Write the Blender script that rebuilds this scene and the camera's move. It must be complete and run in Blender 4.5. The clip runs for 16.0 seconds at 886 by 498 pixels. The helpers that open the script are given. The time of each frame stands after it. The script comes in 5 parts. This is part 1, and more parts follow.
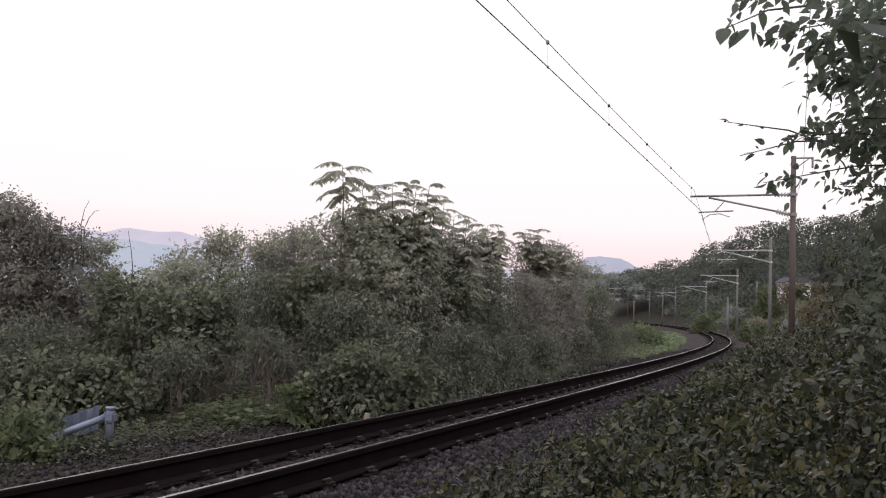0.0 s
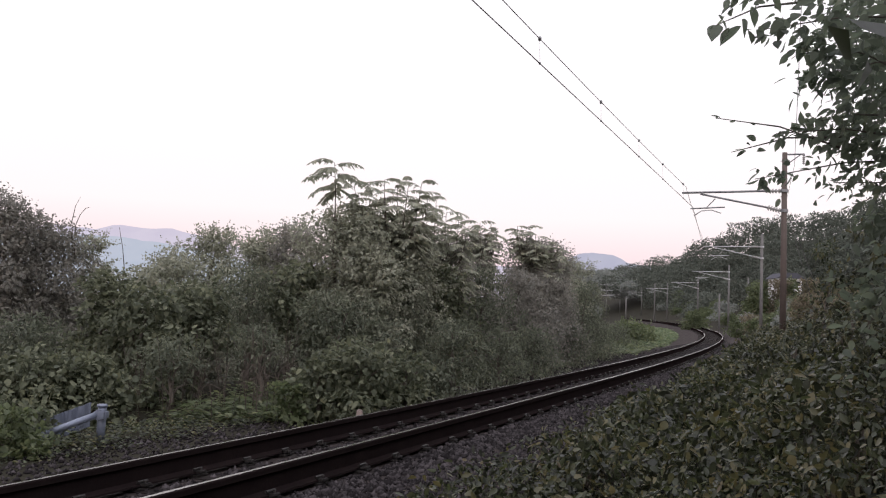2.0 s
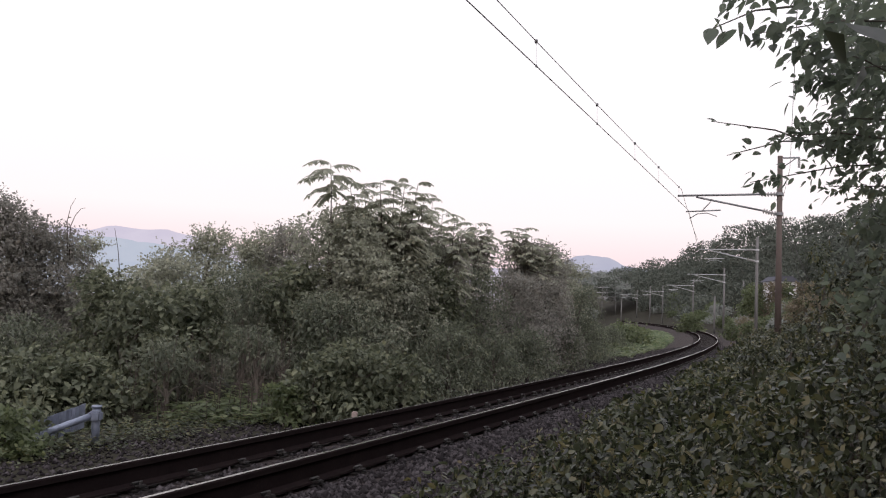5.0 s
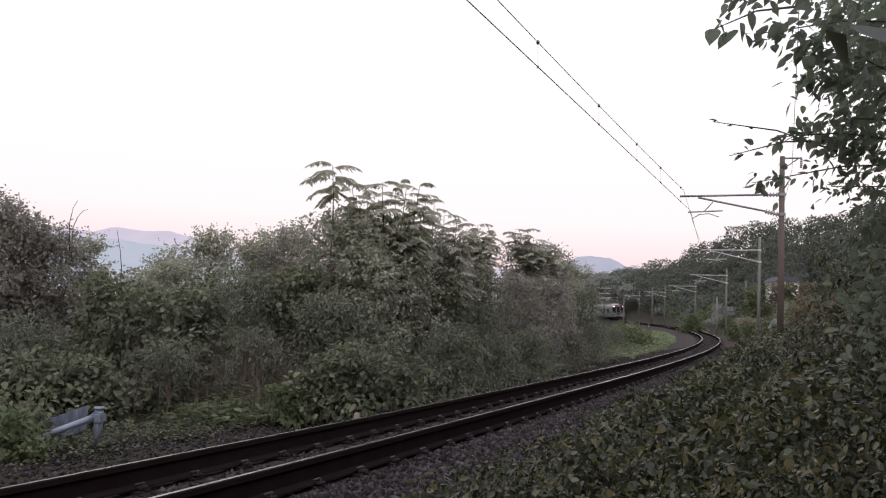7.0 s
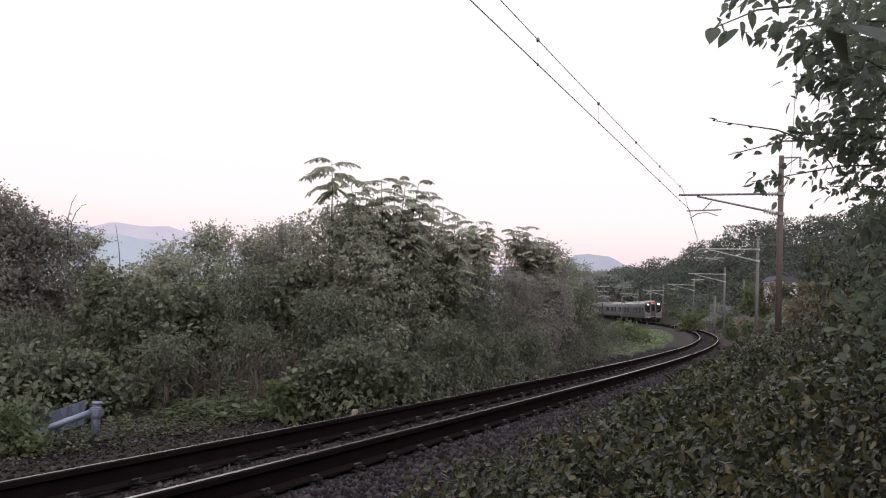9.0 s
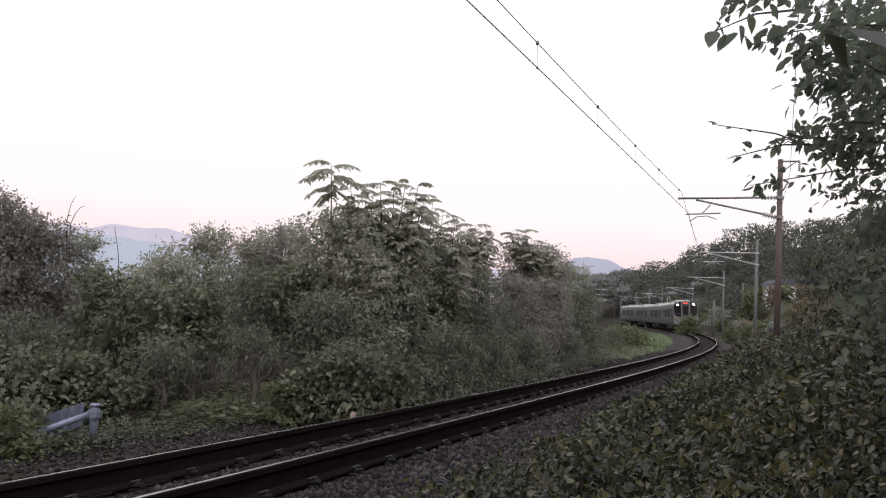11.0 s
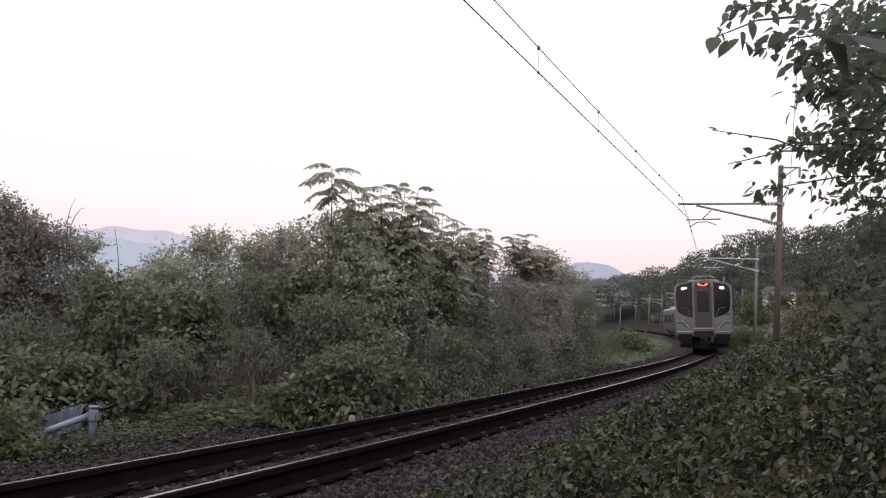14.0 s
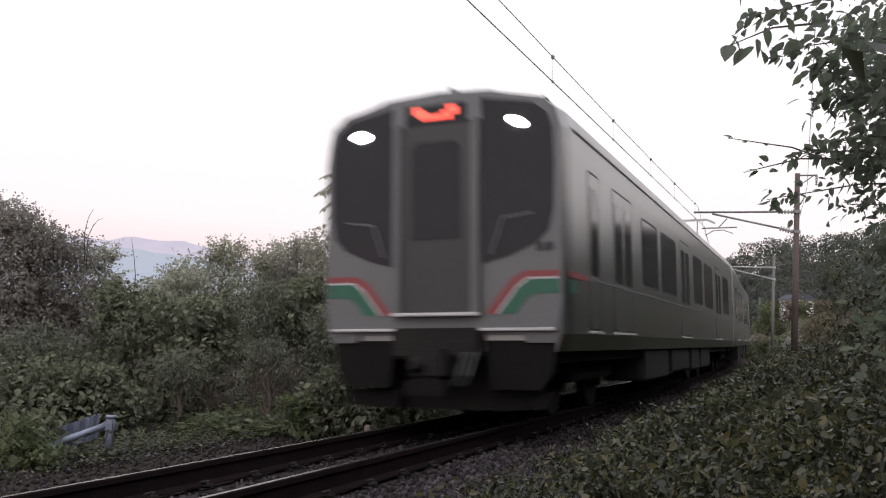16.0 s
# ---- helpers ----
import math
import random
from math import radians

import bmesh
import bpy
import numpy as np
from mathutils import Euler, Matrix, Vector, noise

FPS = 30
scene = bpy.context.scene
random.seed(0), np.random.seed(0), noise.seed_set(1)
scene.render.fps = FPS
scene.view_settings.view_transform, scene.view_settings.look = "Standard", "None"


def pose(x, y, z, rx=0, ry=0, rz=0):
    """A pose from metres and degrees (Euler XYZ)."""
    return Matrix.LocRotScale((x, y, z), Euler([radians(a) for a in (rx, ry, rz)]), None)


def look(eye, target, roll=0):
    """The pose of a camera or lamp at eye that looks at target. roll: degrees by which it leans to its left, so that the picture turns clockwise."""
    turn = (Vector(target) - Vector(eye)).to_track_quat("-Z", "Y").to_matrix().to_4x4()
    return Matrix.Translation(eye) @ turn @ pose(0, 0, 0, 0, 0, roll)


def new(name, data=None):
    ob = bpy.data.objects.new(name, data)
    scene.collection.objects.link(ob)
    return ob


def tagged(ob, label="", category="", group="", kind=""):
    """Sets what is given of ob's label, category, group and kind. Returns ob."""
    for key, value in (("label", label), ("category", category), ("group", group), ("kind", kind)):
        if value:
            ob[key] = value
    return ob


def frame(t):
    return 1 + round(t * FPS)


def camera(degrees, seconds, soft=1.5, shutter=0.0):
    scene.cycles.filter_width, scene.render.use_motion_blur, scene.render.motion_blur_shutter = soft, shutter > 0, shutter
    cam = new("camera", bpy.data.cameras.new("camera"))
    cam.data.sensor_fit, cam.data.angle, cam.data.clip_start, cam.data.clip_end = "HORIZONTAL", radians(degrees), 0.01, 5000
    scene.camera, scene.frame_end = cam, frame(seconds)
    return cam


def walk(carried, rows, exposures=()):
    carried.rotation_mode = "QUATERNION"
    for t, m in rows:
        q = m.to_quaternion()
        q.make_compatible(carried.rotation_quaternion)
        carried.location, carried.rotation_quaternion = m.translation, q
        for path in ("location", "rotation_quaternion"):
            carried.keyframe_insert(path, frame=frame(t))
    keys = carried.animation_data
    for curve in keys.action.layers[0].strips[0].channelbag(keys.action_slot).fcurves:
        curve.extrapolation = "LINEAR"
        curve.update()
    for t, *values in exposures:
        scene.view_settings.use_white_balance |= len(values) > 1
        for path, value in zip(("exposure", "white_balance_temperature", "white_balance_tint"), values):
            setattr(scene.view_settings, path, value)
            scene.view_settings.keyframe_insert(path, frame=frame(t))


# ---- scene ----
cam = camera(54.12, 16.0, soft=1.1, shutter=0.4)
EYE = (0.0, 0.0, 1.176)
TURNS = [
    (0.0, 94.064, -2.316, 0.486),
    (0.5, 93.897, -2.262, 0.374),
    (1.0, 94.286, -2.288, 0.052),
    (1.5, 94.199, -2.180, -0.162),
    (2.0, 93.855, -2.204, -0.012),
    (2.5, 93.812, -2.043, -0.433),
    (3.0, 93.866, -2.043, -0.332),
    (3.5, 93.930, -2.174, -0.456),
    (4.0, 94.017, -2.264, -0.422),
    (6.5, 93.964, -2.437, -0.215),
    (7.0, 94.062, -2.299, -0.163),
    (7.5, 93.923, -2.265, -0.144),
    (8.0, 93.891, -2.299, -0.160),
    (8.5, 94.061, -2.443, -0.183),
    (9.0, 93.878, -2.659, -0.276),
    (11.5, 94.127, -2.844, -0.323),
    (12.0, 94.163, -2.898, -0.112),
    (12.5, 94.031, -3.019, -0.189),
    (13.0, 93.990, -3.168, -0.152),
    (13.5, 94.302, -3.267, -0.185),
    (14.0, 94.328, -3.179, -0.377),
    (14.5, 94.237, -3.279, -0.121),
    (15.0, 94.325, -3.066, -0.002),
    (15.5, 94.785, -3.088, 0.129),
    (16.0, 94.894, -3.069, 0.614),
]
walk(cam, [(t, pose(*EYE, rx, ry, rz)) for t, rx, ry, rz in TURNS],
     exposures=[(0.0, 0.0, 6500, 13), (16.0, 0.0, 6500, 13)])

# ---------------------------------------------------------------- sky and light
SUN_EL, SUN_ROT = radians(3.0), radians(180.0)
world = bpy.data.worlds.new("dusk_sky")
scene.world = world
world.use_nodes = True
wn, wl = world.node_tree.nodes, world.node_tree.links
wn.clear()
w_out = wn.new("ShaderNodeOutputWorld")
w_bg = wn.new("ShaderNodeBackground")
w_sky = wn.new("ShaderNodeTexSky")
w_sky.sky_type = "NISHITA"
w_sky.sun_disc = False
w_sky.sun_elevation, w_sky.sun_rotation = SUN_EL, SUN_ROT
w_sky.dust_density = 2.0
w_geo = wn.new("ShaderNodeTexCoord")
w_sep = wn.new("ShaderNodeSeparateXYZ")
w_ramp = wn.new("ShaderNodeValToRGB")
for i, (at, col) in enumerate([(0.0, (0.60, 0.48, 0.52, 1)), (0.03, (0.84, 0.62, 0.67, 1)), (0.06, (0.97, 0.80, 0.83, 1)),
                               (0.105, (1.02, 0.95, 0.955, 1)), (0.36, (1.10, 1.08, 1.11, 1)), (1.0, (1.55, 1.58, 1.72, 1))]):
    e = w_ramp.color_ramp.elements[i] if i < 2 else w_ramp.color_ramp.elements.new(at)
    e.position, e.color = at, col
w_add = wn.new("ShaderNodeMixRGB")
w_add.blend_type = "ADD"
w_add.inputs[0].default_value = 0.012
wl.new(w_geo.outputs["Generated"], w_sep.inputs[0])
wl.new(w_sep.outputs["Z"], w_ramp.inputs[0])
# the sun has set behind the viewpoint: that half of the sky is the brighter one
w_dot = wn.new("ShaderNodeVectorMath")
w_dot.operation = "DOT_PRODUCT"
w_dot.inputs[1].default_value = (-0.05, 0.99, 0.12)
w_map = wn.new("ShaderNodeMapRange")
w_map.interpolation_type = "SMOOTHSTEP"
for key, value in (("From Min", -0.7), ("From Max", 0.5), ("To Min", 1.55), ("To Max", 1.0)):
    w_map.inputs[key].default_value = value
w_mul = wn.new("ShaderNodeMixRGB")
w_mul.blend_type = "MULTIPLY"
w_mul.inputs[0].default_value = 1.0
wl.new(w_geo.outputs["Generated"], w_dot.inputs[0])
wl.new(w_dot.outputs["Value"], w_map.inputs[0])
wl.new(w_ramp.outputs[0], w_mul.inputs[1])
wl.new(w_map.outputs[0], w_mul.inputs[2])
wl.new(w_mul.outputs[0], w_add.inputs[1])
wl.new(w_sky.outputs[0], w_add.inputs[2])
wl.new(w_add.outputs[0], w_bg.inputs[0])
w_bg.inputs[1].default_value = 1.0
wl.new(w_bg.outputs[0], w_out.inputs[0])

sun = new("sun", bpy.data.lights.new("sun", "SUN"))
sun.data.energy, sun.data.angle, sun.data.color = 0.5, radians(40), (1.0, 0.93, 0.88)
sun.matrix_world = look((-6, -60, 34), (0, 0, 0))


# ---------------------------------------------------------------- materials
def material(name, ramp, rough=0.6, metal=0.0, scale=8.0, fine=60.0, bump=0.2, spec=0.5, island=0.0, objrand=0.0, coords="Object", dist=0.01):
    """Two scales of noise run over a colour ramp; island / objrand vary leaf by leaf or piece by piece."""
    m = bpy.data.materials.new(name)
    m.use_nodes = True
    n, l = m.node_tree.nodes, m.node_tree.links
    b = n["Principled BSDF"]
    tc = n.new("ShaderNodeTexCoord")
    a, c = n.new("ShaderNodeTexNoise"), n.new("ShaderNodeTexNoise")
    a.inputs["Scale"].default_value, c.inputs["Scale"].default_value = scale, fine
    a.inputs["Detail"].default_value, c.inputs["Detail"].default_value = 4, 3
    l.new(tc.outputs[coords], a.inputs["Vector"])
    l.new(tc.outputs[coords], c.inputs["Vector"])
    mix = n.new("ShaderNodeMath")
    mix.operation = "MULTIPLY_ADD"
    mix.inputs[1].default_value = 0.45
    l.new(c.outputs["Fac"], mix.inputs[0])
    half = n.new("ShaderNodeMath")
    half.operation = "MULTIPLY"
    half.inputs[1].default_value = 0.55
    l.new(a.outputs["Fac"], half.inputs[0])
    l.new(half.outputs[0], mix.inputs[2])
    fac = mix.outputs[0]
    for amount, kind in ((island, "i"), (objrand, "o")):
        if amount:
            src = (n.new("ShaderNodeNewGeometry").outputs["Random Per Island"] if kind == "i" else n.new("ShaderNodeObjectInfo").outputs["Random"])
            sh = n.new("ShaderNodeMath")
            sh.operation = "MULTIPLY_ADD"
            sh.inputs[1].default_value = amount
            off = n.new("ShaderNodeMath")
            off.operation = "SUBTRACT"
            off.inputs[1].default_value = amount / 2
            l.new(fac, off.inputs[0])
            l.new(src, sh.inputs[0])
            l.new(off.outputs[0], sh.inputs[2])
            fac = sh.outputs[0]
    r = n.new("ShaderNodeValToRGB")
    els = r.color_ramp.elements
    for i, (at, col) in enumerate(ramp):
        e = els[i] if i < 2 else els.new(at)
        e.position, e.color = at, (*col, 1)
    l.new(fac, r.inputs[0])
    l.new(r.outputs[0], b.inputs["Base Color"])
    b.inputs["Roughness"].default_value, b.inputs["Metallic"].default_value = rough, metal
    b.inputs["Specular IOR Level"].default_value = spec
    if bump:
        bp = n.new("ShaderNodeBump")
        bp.inputs["Strength"].default_value, bp.inputs["Distance"].default_value = bump, dist
        l.new(mix.outputs[0], bp.inputs["Height"])
        l.new(bp.outputs[0], b.inputs["Normal"])
    return m


def glow(name, color, strength):
    m = bpy.data.materials.new(name)
    m.use_nodes = True
    b = m.node_tree.nodes["Principled BSDF"]
    b.inputs["Base Color"].default_value = (*color, 1)
    b.inputs["Emission Color"].default_value = (*color, 1)
    b.inputs["Emission Strength"].default_value = strength
    return m


def leaf_mat(name, dark, mid, light, odd, rough=0.5, thin=0.42, spec=0.25, island=0.4):
    """A leaf: colours vary leaf by leaf, and part of the light passes through the blade."""
    m = material(name, [(0.12, dark), (0.42, mid), (0.68, light), (0.93, odd)], rough, scale=0.9, fine=5.0, bump=0, island=island, spec=spec)
    n, l = m.node_tree.nodes, m.node_tree.links
    b = n["Principled BSDF"]
    out = n["Material Output"]
    tr, mx = n.new("ShaderNodeBsdfTranslucent"), n.new("ShaderNodeMixShader")
    hue = n.new("ShaderNodeHueSaturation")
    hue.inputs["Value"].default_value, hue.inputs["Saturation"].default_value = 1.7, 1.1
    l.new(b.inputs["Base Color"].links[0].from_socket, hue.inputs["Color"])
    l.new(hue.outputs[0], tr.inputs["Color"])
    mx.inputs[0].default_value = thin
    l.new(b.outputs[0], mx.inputs[1])
    l.new(tr.outputs[0], mx.inputs[2])
    l.new(mx.outputs[0], out.inputs["Surface"])
    return m


# tree leaves run pale: the veil of sky glare is put into both colours
M_LEAF_SHADE = leaf_mat("foliage_veil_paled", (0.0865, 0.0893, 0.07), (0.182, 0.187, 0.145), (0.285, 0.286, 0.222), (0.308, 0.245, 0.169), 0.6, 0.36)
M_LEAF_BROWN = leaf_mat("foliage_brownish", (0.0795, 0.0748, 0.0676), (0.146, 0.139, 0.125), (0.201, 0.192, 0.166), (0.222, 0.171, 0.123), 0.7)
M_LEAF_KUDZU = leaf_mat("foliage_vine", (0.0276, 0.0318, 0.0209), (0.0748, 0.0827, 0.0557), (0.14, 0.147, 0.0972), (0.162, 0.151, 0.0783), 0.55, 0.34, 0.15)
# leaves of the lower shrubs: shade near the ground put into a darker colour
M_LEAF_THICK = leaf_mat("foliage_shaded_shrub", (0.0354, 0.0407, 0.0303), (0.085, 0.0936, 0.0683), (0.147, 0.154, 0.112), (0.178, 0.143, 0.09), 0.6, 0.34, 0.15)
M_LEAF_NEAR = leaf_mat("foliage_undergrowth", (0.012, 0.0135, 0.00851), (0.0265, 0.0303, 0.017), (0.053, 0.059, 0.034), (0.0984, 0.0843, 0.0383), 0.40, 0.26, 0.34, 0.85)
M_LEAF_FRESH = leaf_mat("foliage_fresh", (0.0145, 0.0176, 0.00909), (0.0305, 0.0368, 0.0174), (0.0594, 0.0696, 0.0323), (0.104, 0.088, 0.0389), 0.42, 0.33, 0.30, 0.8)
# hanging boughs lighter than the undergrowth, glare of the bright sky included
M_LEAF_HANG = leaf_mat("foliage_overhang", (0.055, 0.066, 0.052), (0.096, 0.113, 0.085), (0.135, 0.157, 0.112), (0.18, 0.16, 0.095), 0.5, 0.5, 0.3)
M_LEAF_BRIGHT = leaf_mat("foliage_bright", (0.035, 0.0442, 0.0248), (0.0735, 0.0884, 0.0476), (0.123, 0.14, 0.0743), (0.166, 0.157, 0.0743), 0.5)
M_LEAF_YELLOW = leaf_mat("foliage_yellowing", (0.035, 0.040, 0.020), (0.065, 0.070, 0.032), (0.105, 0.105, 0.045), (0.16, 0.11, 0.045), 0.6)
# pale grey-green: the haze of distance is mixed into this leaf colour
M_LEAF_FAR = leaf_mat("foliage_far_hazed", (0.121, 0.129, 0.124), (0.167, 0.177, 0.164), (0.213, 0.222, 0.2), (0.207, 0.184, 0.155), 0.8, 0.32, 0.1, 0.3)
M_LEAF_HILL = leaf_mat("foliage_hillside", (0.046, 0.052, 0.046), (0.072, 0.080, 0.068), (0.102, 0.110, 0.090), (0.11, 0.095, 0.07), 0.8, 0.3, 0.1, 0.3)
M_LEAF_RUSSET = leaf_mat("foliage_russet", (0.075, 0.064, 0.050), (0.125, 0.105, 0.078), (0.165, 0.145, 0.10), (0.19, 0.125, 0.085), 0.7)
M_GRASS = leaf_mat("grass_blades", (0.045, 0.062, 0.035), (0.085, 0.110, 0.060), (0.135, 0.160, 0.085), (0.20, 0.18, 0.11), 0.5)
M_BARK = material("bark", [(0.2, (0.05, 0.042, 0.036)), (0.8, (0.14, 0.115, 0.095))], 0.9, scale=6, fine=40, bump=0.6)
M_STEM = material("thin_stems", [(0.2, (0.027, 0.0192, 0.0156)), (0.8, (0.06, 0.042, 0.0312))], 0.8, scale=6, fine=40, bump=0.2)
M_SOIL = material("soil_and_litter", [(0.2, (0.012, 0.011, 0.008)), (0.5, (0.022, 0.020, 0.014)), (0.8, (0.036, 0.031, 0.022))], 0.95, scale=0.6, fine=9, bump=0.6, dist=0.05, spec=0.08)
M_BALLAST = material("ballast_bed", [(0.2, (0.012, 0.0095, 0.0092)), (0.5, (0.030, 0.0235, 0.0225)), (0.85, (0.062, 0.049, 0.047))], 0.9, scale=5, fine=22, bump=0.9, dist=0.04, spec=0.08)
M_STONE = material("ballast_stones", [(0.15, (0.0078, 0.00624, 0.006864)), (0.5, (0.02106, 0.01794, 0.01888)), (0.9, (0.06708, 0.05772, 0.06084))], 0.85, scale=3, fine=40, bump=0.3, island=0.7, spec=0.08)
M_RAIL_SIDE = material("rusty_rail", [(0.2, (0.0104, 0.00768, 0.00816)), (0.6, (0.0168, 0.0122, 0.0122)), (0.9, (0.0288, 0.0192, 0.0187))], 0.95, scale=4, fine=50, bump=0.25, spec=0.0)
M_RAIL_TOP = material("worn_rail_head", [(0.2, (0.4, 0.38, 0.376)), (0.8, (0.56, 0.544, 0.536))], 0.24, metal=1.0, scale=2, fine=30, bump=0.03)
M_SLEEPER = material("weathered_sleeper", [(0.2, (0.010, 0.008, 0.008)), (0.6, (0.022, 0.018, 0.017)), (0.9, (0.042, 0.036, 0.033))], 0.9, scale=5, fine=35, bump=0.5, objrand=0.3, spec=0.08)
M_CLIP = material("rail_clip_steel", [(0.2, (0.0132, 0.0108, 0.0102)), (0.8, (0.045, 0.0396, 0.0384))], 0.5, metal=0.4, scale=30, fine=120, bump=0.1)
M_MAST = material("brown_steel_pole", [(0.2, (0.051, 0.03536, 0.02992)), (0.8, (0.0884, 0.0646, 0.05576))], 0.75, scale=2, fine=30, bump=0.15)
M_CONCRETE = material("concrete_pole", [(0.2, (0.0792, 0.0756, 0.07416)), (0.8, (0.144, 0.1368, 0.1332))], 0.9, scale=2, fine=25, bump=0.2)
M_TUBE = material("galvanised_tube", [(0.2, (0.13, 0.13, 0.135)), (0.8, (0.23, 0.23, 0.24))], 0.5, metal=0.5, scale=5, fine=60, bump=0.05)
M_TUBE_PALE = material("pale_galvanised_tube", [(0.2, (0.288, 0.288, 0.2952)), (0.8, (0.4032, 0.4032, 0.4104))], 0.5, scale=5, fine=60, bump=0.05)
M_WIRE = material("dull_copper_wire", [(0.2, (0.09, 0.085, 0.085)), (0.8, (0.14, 0.13, 0.13))], 0.6, scale=5, fine=60, bump=0)
M_INSUL = material("porcelain_insulator", [(0.2, (0.20, 0.19, 0.185)), (0.8, (0.34, 0.33, 0.32))], 0.3, scale=10, fine=60, bump=0)
M_GALV = material("galvanised_sheet", [(0.2, (0.115, 0.13, 0.175)), (0.8, (0.19, 0.21, 0.27))], 0.45, metal=0.3, scale=6, fine=70, bump=0.08)
M_MARKER = material("weathered_marker_post", [(0.3, (0.20, 0.15, 0.135)), (0.8, (0.30, 0.245, 0.22))], 0.85, scale=20, fine=90, bump=0.2)
M_STEELBODY = material("brushed_stainless_steel", [(0.2, (0.216, 0.216, 0.2074)), (0.8, (0.2772, 0.2772, 0.2664))], 0.30, metal=0.96, scale=1.2, fine=30, bump=0.01)
# the silver-white front is drawn in one even dark grey
M_MASK = material("darkened_cab_front", [(0.2, (0.0801, 0.0801, 0.0819)), (0.8, (0.109, 0.109, 0.111))], 0.4, scale=1.5, fine=30, bump=0.02)
M_GREYDOOR = material("grey_gangway_front", [(0.2, (0.0163, 0.0154, 0.0144)), (0.8, (0.0269, 0.025, 0.0235))], 0.5, scale=2, fine=30, bump=0.04)
M_POST = material("grey_door_posts", [(0.2, (0.072, 0.0708, 0.072)), (0.8, (0.108, 0.1056, 0.108))], 0.5, scale=2, fine=30, bump=0.03)
M_ROOF = material("grey_train_roof", [(0.2, (0.26, 0.26, 0.265)), (0.8, (0.36, 0.36, 0.365))], 0.6, scale=2, fine=30, bump=0.05)
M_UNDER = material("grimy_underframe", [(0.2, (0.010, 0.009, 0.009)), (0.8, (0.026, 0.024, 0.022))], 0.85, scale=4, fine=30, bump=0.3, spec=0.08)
M_SKIRT = material("near_black_skirt", [(0.2, (0.0048, 0.0042, 0.0042)), (0.8, (0.0102, 0.009, 0.0087))], 0.7, scale=3, fine=30, bump=0.1, spec=0.08)
M_GLASS = material("dark_train_glass", [(0.2, (0.008, 0.008, 0.010)), (0.8, (0.014, 0.014, 0.017))], 0.08, scale=1, fine=10, bump=0, spec=0.2)
M_BLACK = material("black_rubber", [(0.2, (0.012, 0.012, 0.012)), (0.8, (0.025, 0.025, 0.025))], 0.7, scale=5, fine=50, bump=0.1)
M_RED = material("red_stripe", [(0.2, (0.153, 0.0238, 0.0255)), (0.8, (0.1955, 0.0306, 0.03315))], 0.45, scale=2, fine=30, bump=0)
M_GREEN = material("green_stripe", [(0.2, (0.0068, 0.06375, 0.03825)), (0.8, (0.0102, 0.085, 0.0493))], 0.45, scale=2, fine=30, bump=0)
M_PALE = material("pale_trim", [(0.2, (0.372, 0.36, 0.36)), (0.8, (0.444, 0.432, 0.432))], 0.4, scale=2, fine=30, bump=0)
M_LIGHT = glow("headlamp_glow", (1.0, 0.95, 0.84), 90.0)
M_SIGN = glow("red_destination_glow", (1.0, 0.11, 0.07), 1.4)
M_WALLPALE = material("pale_house_wall", [(0.2, (0.55, 0.54, 0.55)), (0.8, (0.7, 0.69, 0.7))], 0.9, scale=1, fine=10, bump=0.1)
M_TILE = material("dark_roof_tiles", [(0.2, (0.05, 0.05, 0.06)), (0.8, (0.09, 0.09, 0.105))], 0.85, scale=1, fine=10, bump=0.2, spec=0.05)


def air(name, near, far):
    """A far range whose glowing colours stand for kilometres of lit air."""
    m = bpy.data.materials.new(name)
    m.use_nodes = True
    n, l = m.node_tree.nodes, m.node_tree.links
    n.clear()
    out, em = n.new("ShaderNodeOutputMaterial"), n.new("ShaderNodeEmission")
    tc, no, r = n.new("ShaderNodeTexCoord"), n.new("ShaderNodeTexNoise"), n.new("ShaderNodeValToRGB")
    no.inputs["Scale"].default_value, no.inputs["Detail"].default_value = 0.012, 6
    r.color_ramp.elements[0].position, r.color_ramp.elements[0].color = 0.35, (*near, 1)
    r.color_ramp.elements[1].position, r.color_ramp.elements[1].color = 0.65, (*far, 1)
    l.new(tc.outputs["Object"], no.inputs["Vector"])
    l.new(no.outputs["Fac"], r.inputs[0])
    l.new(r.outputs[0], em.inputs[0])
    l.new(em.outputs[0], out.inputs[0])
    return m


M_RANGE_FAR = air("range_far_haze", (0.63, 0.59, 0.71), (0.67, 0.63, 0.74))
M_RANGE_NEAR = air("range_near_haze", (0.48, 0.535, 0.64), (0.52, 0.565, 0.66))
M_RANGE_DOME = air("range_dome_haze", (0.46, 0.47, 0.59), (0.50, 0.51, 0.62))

# ---------------------------------------------------------------- the line of the track
DS = 0.25
KNOT_S = [-15.0, 20.0, 45.0, 70.0, 90.0, 110.0, 135.0, 160.0, 190.0, 420.0]
KNOT_K = [0.00121, 0.00219, 0.00246, 0.00184, 0.00177, 0.00204, 0.00216, 0.00119, 0.0010, 0.0040]
CANT = 0.0607
TS = np.arange(-60.0, 560.0, DS)
TK = np.interp(TS, KNOT_S, KNOT_K)
TK[TS < -15] = 0.00121
T0 = int(np.argmin(abs(TS)))
TH = np.cumsum(TK) * DS
TH = TH - TH[T0] - 0.41324
TX, TY = np.cumsum(-np.sin(TH)) * DS, np.cumsum(np.cos(TH)) * DS
TX, TY = TX - TX[T0], TY - TY[T0] + 10.0928


def grade(s):
    """Height of the rail heads along the line."""
    return -0.00099 * s + 0.000022 * np.maximum(0.0, s - 30.0) ** 2 * (s < 240) + (s >= 240) * (0.97 + 0.00924 * (s - 240.0))


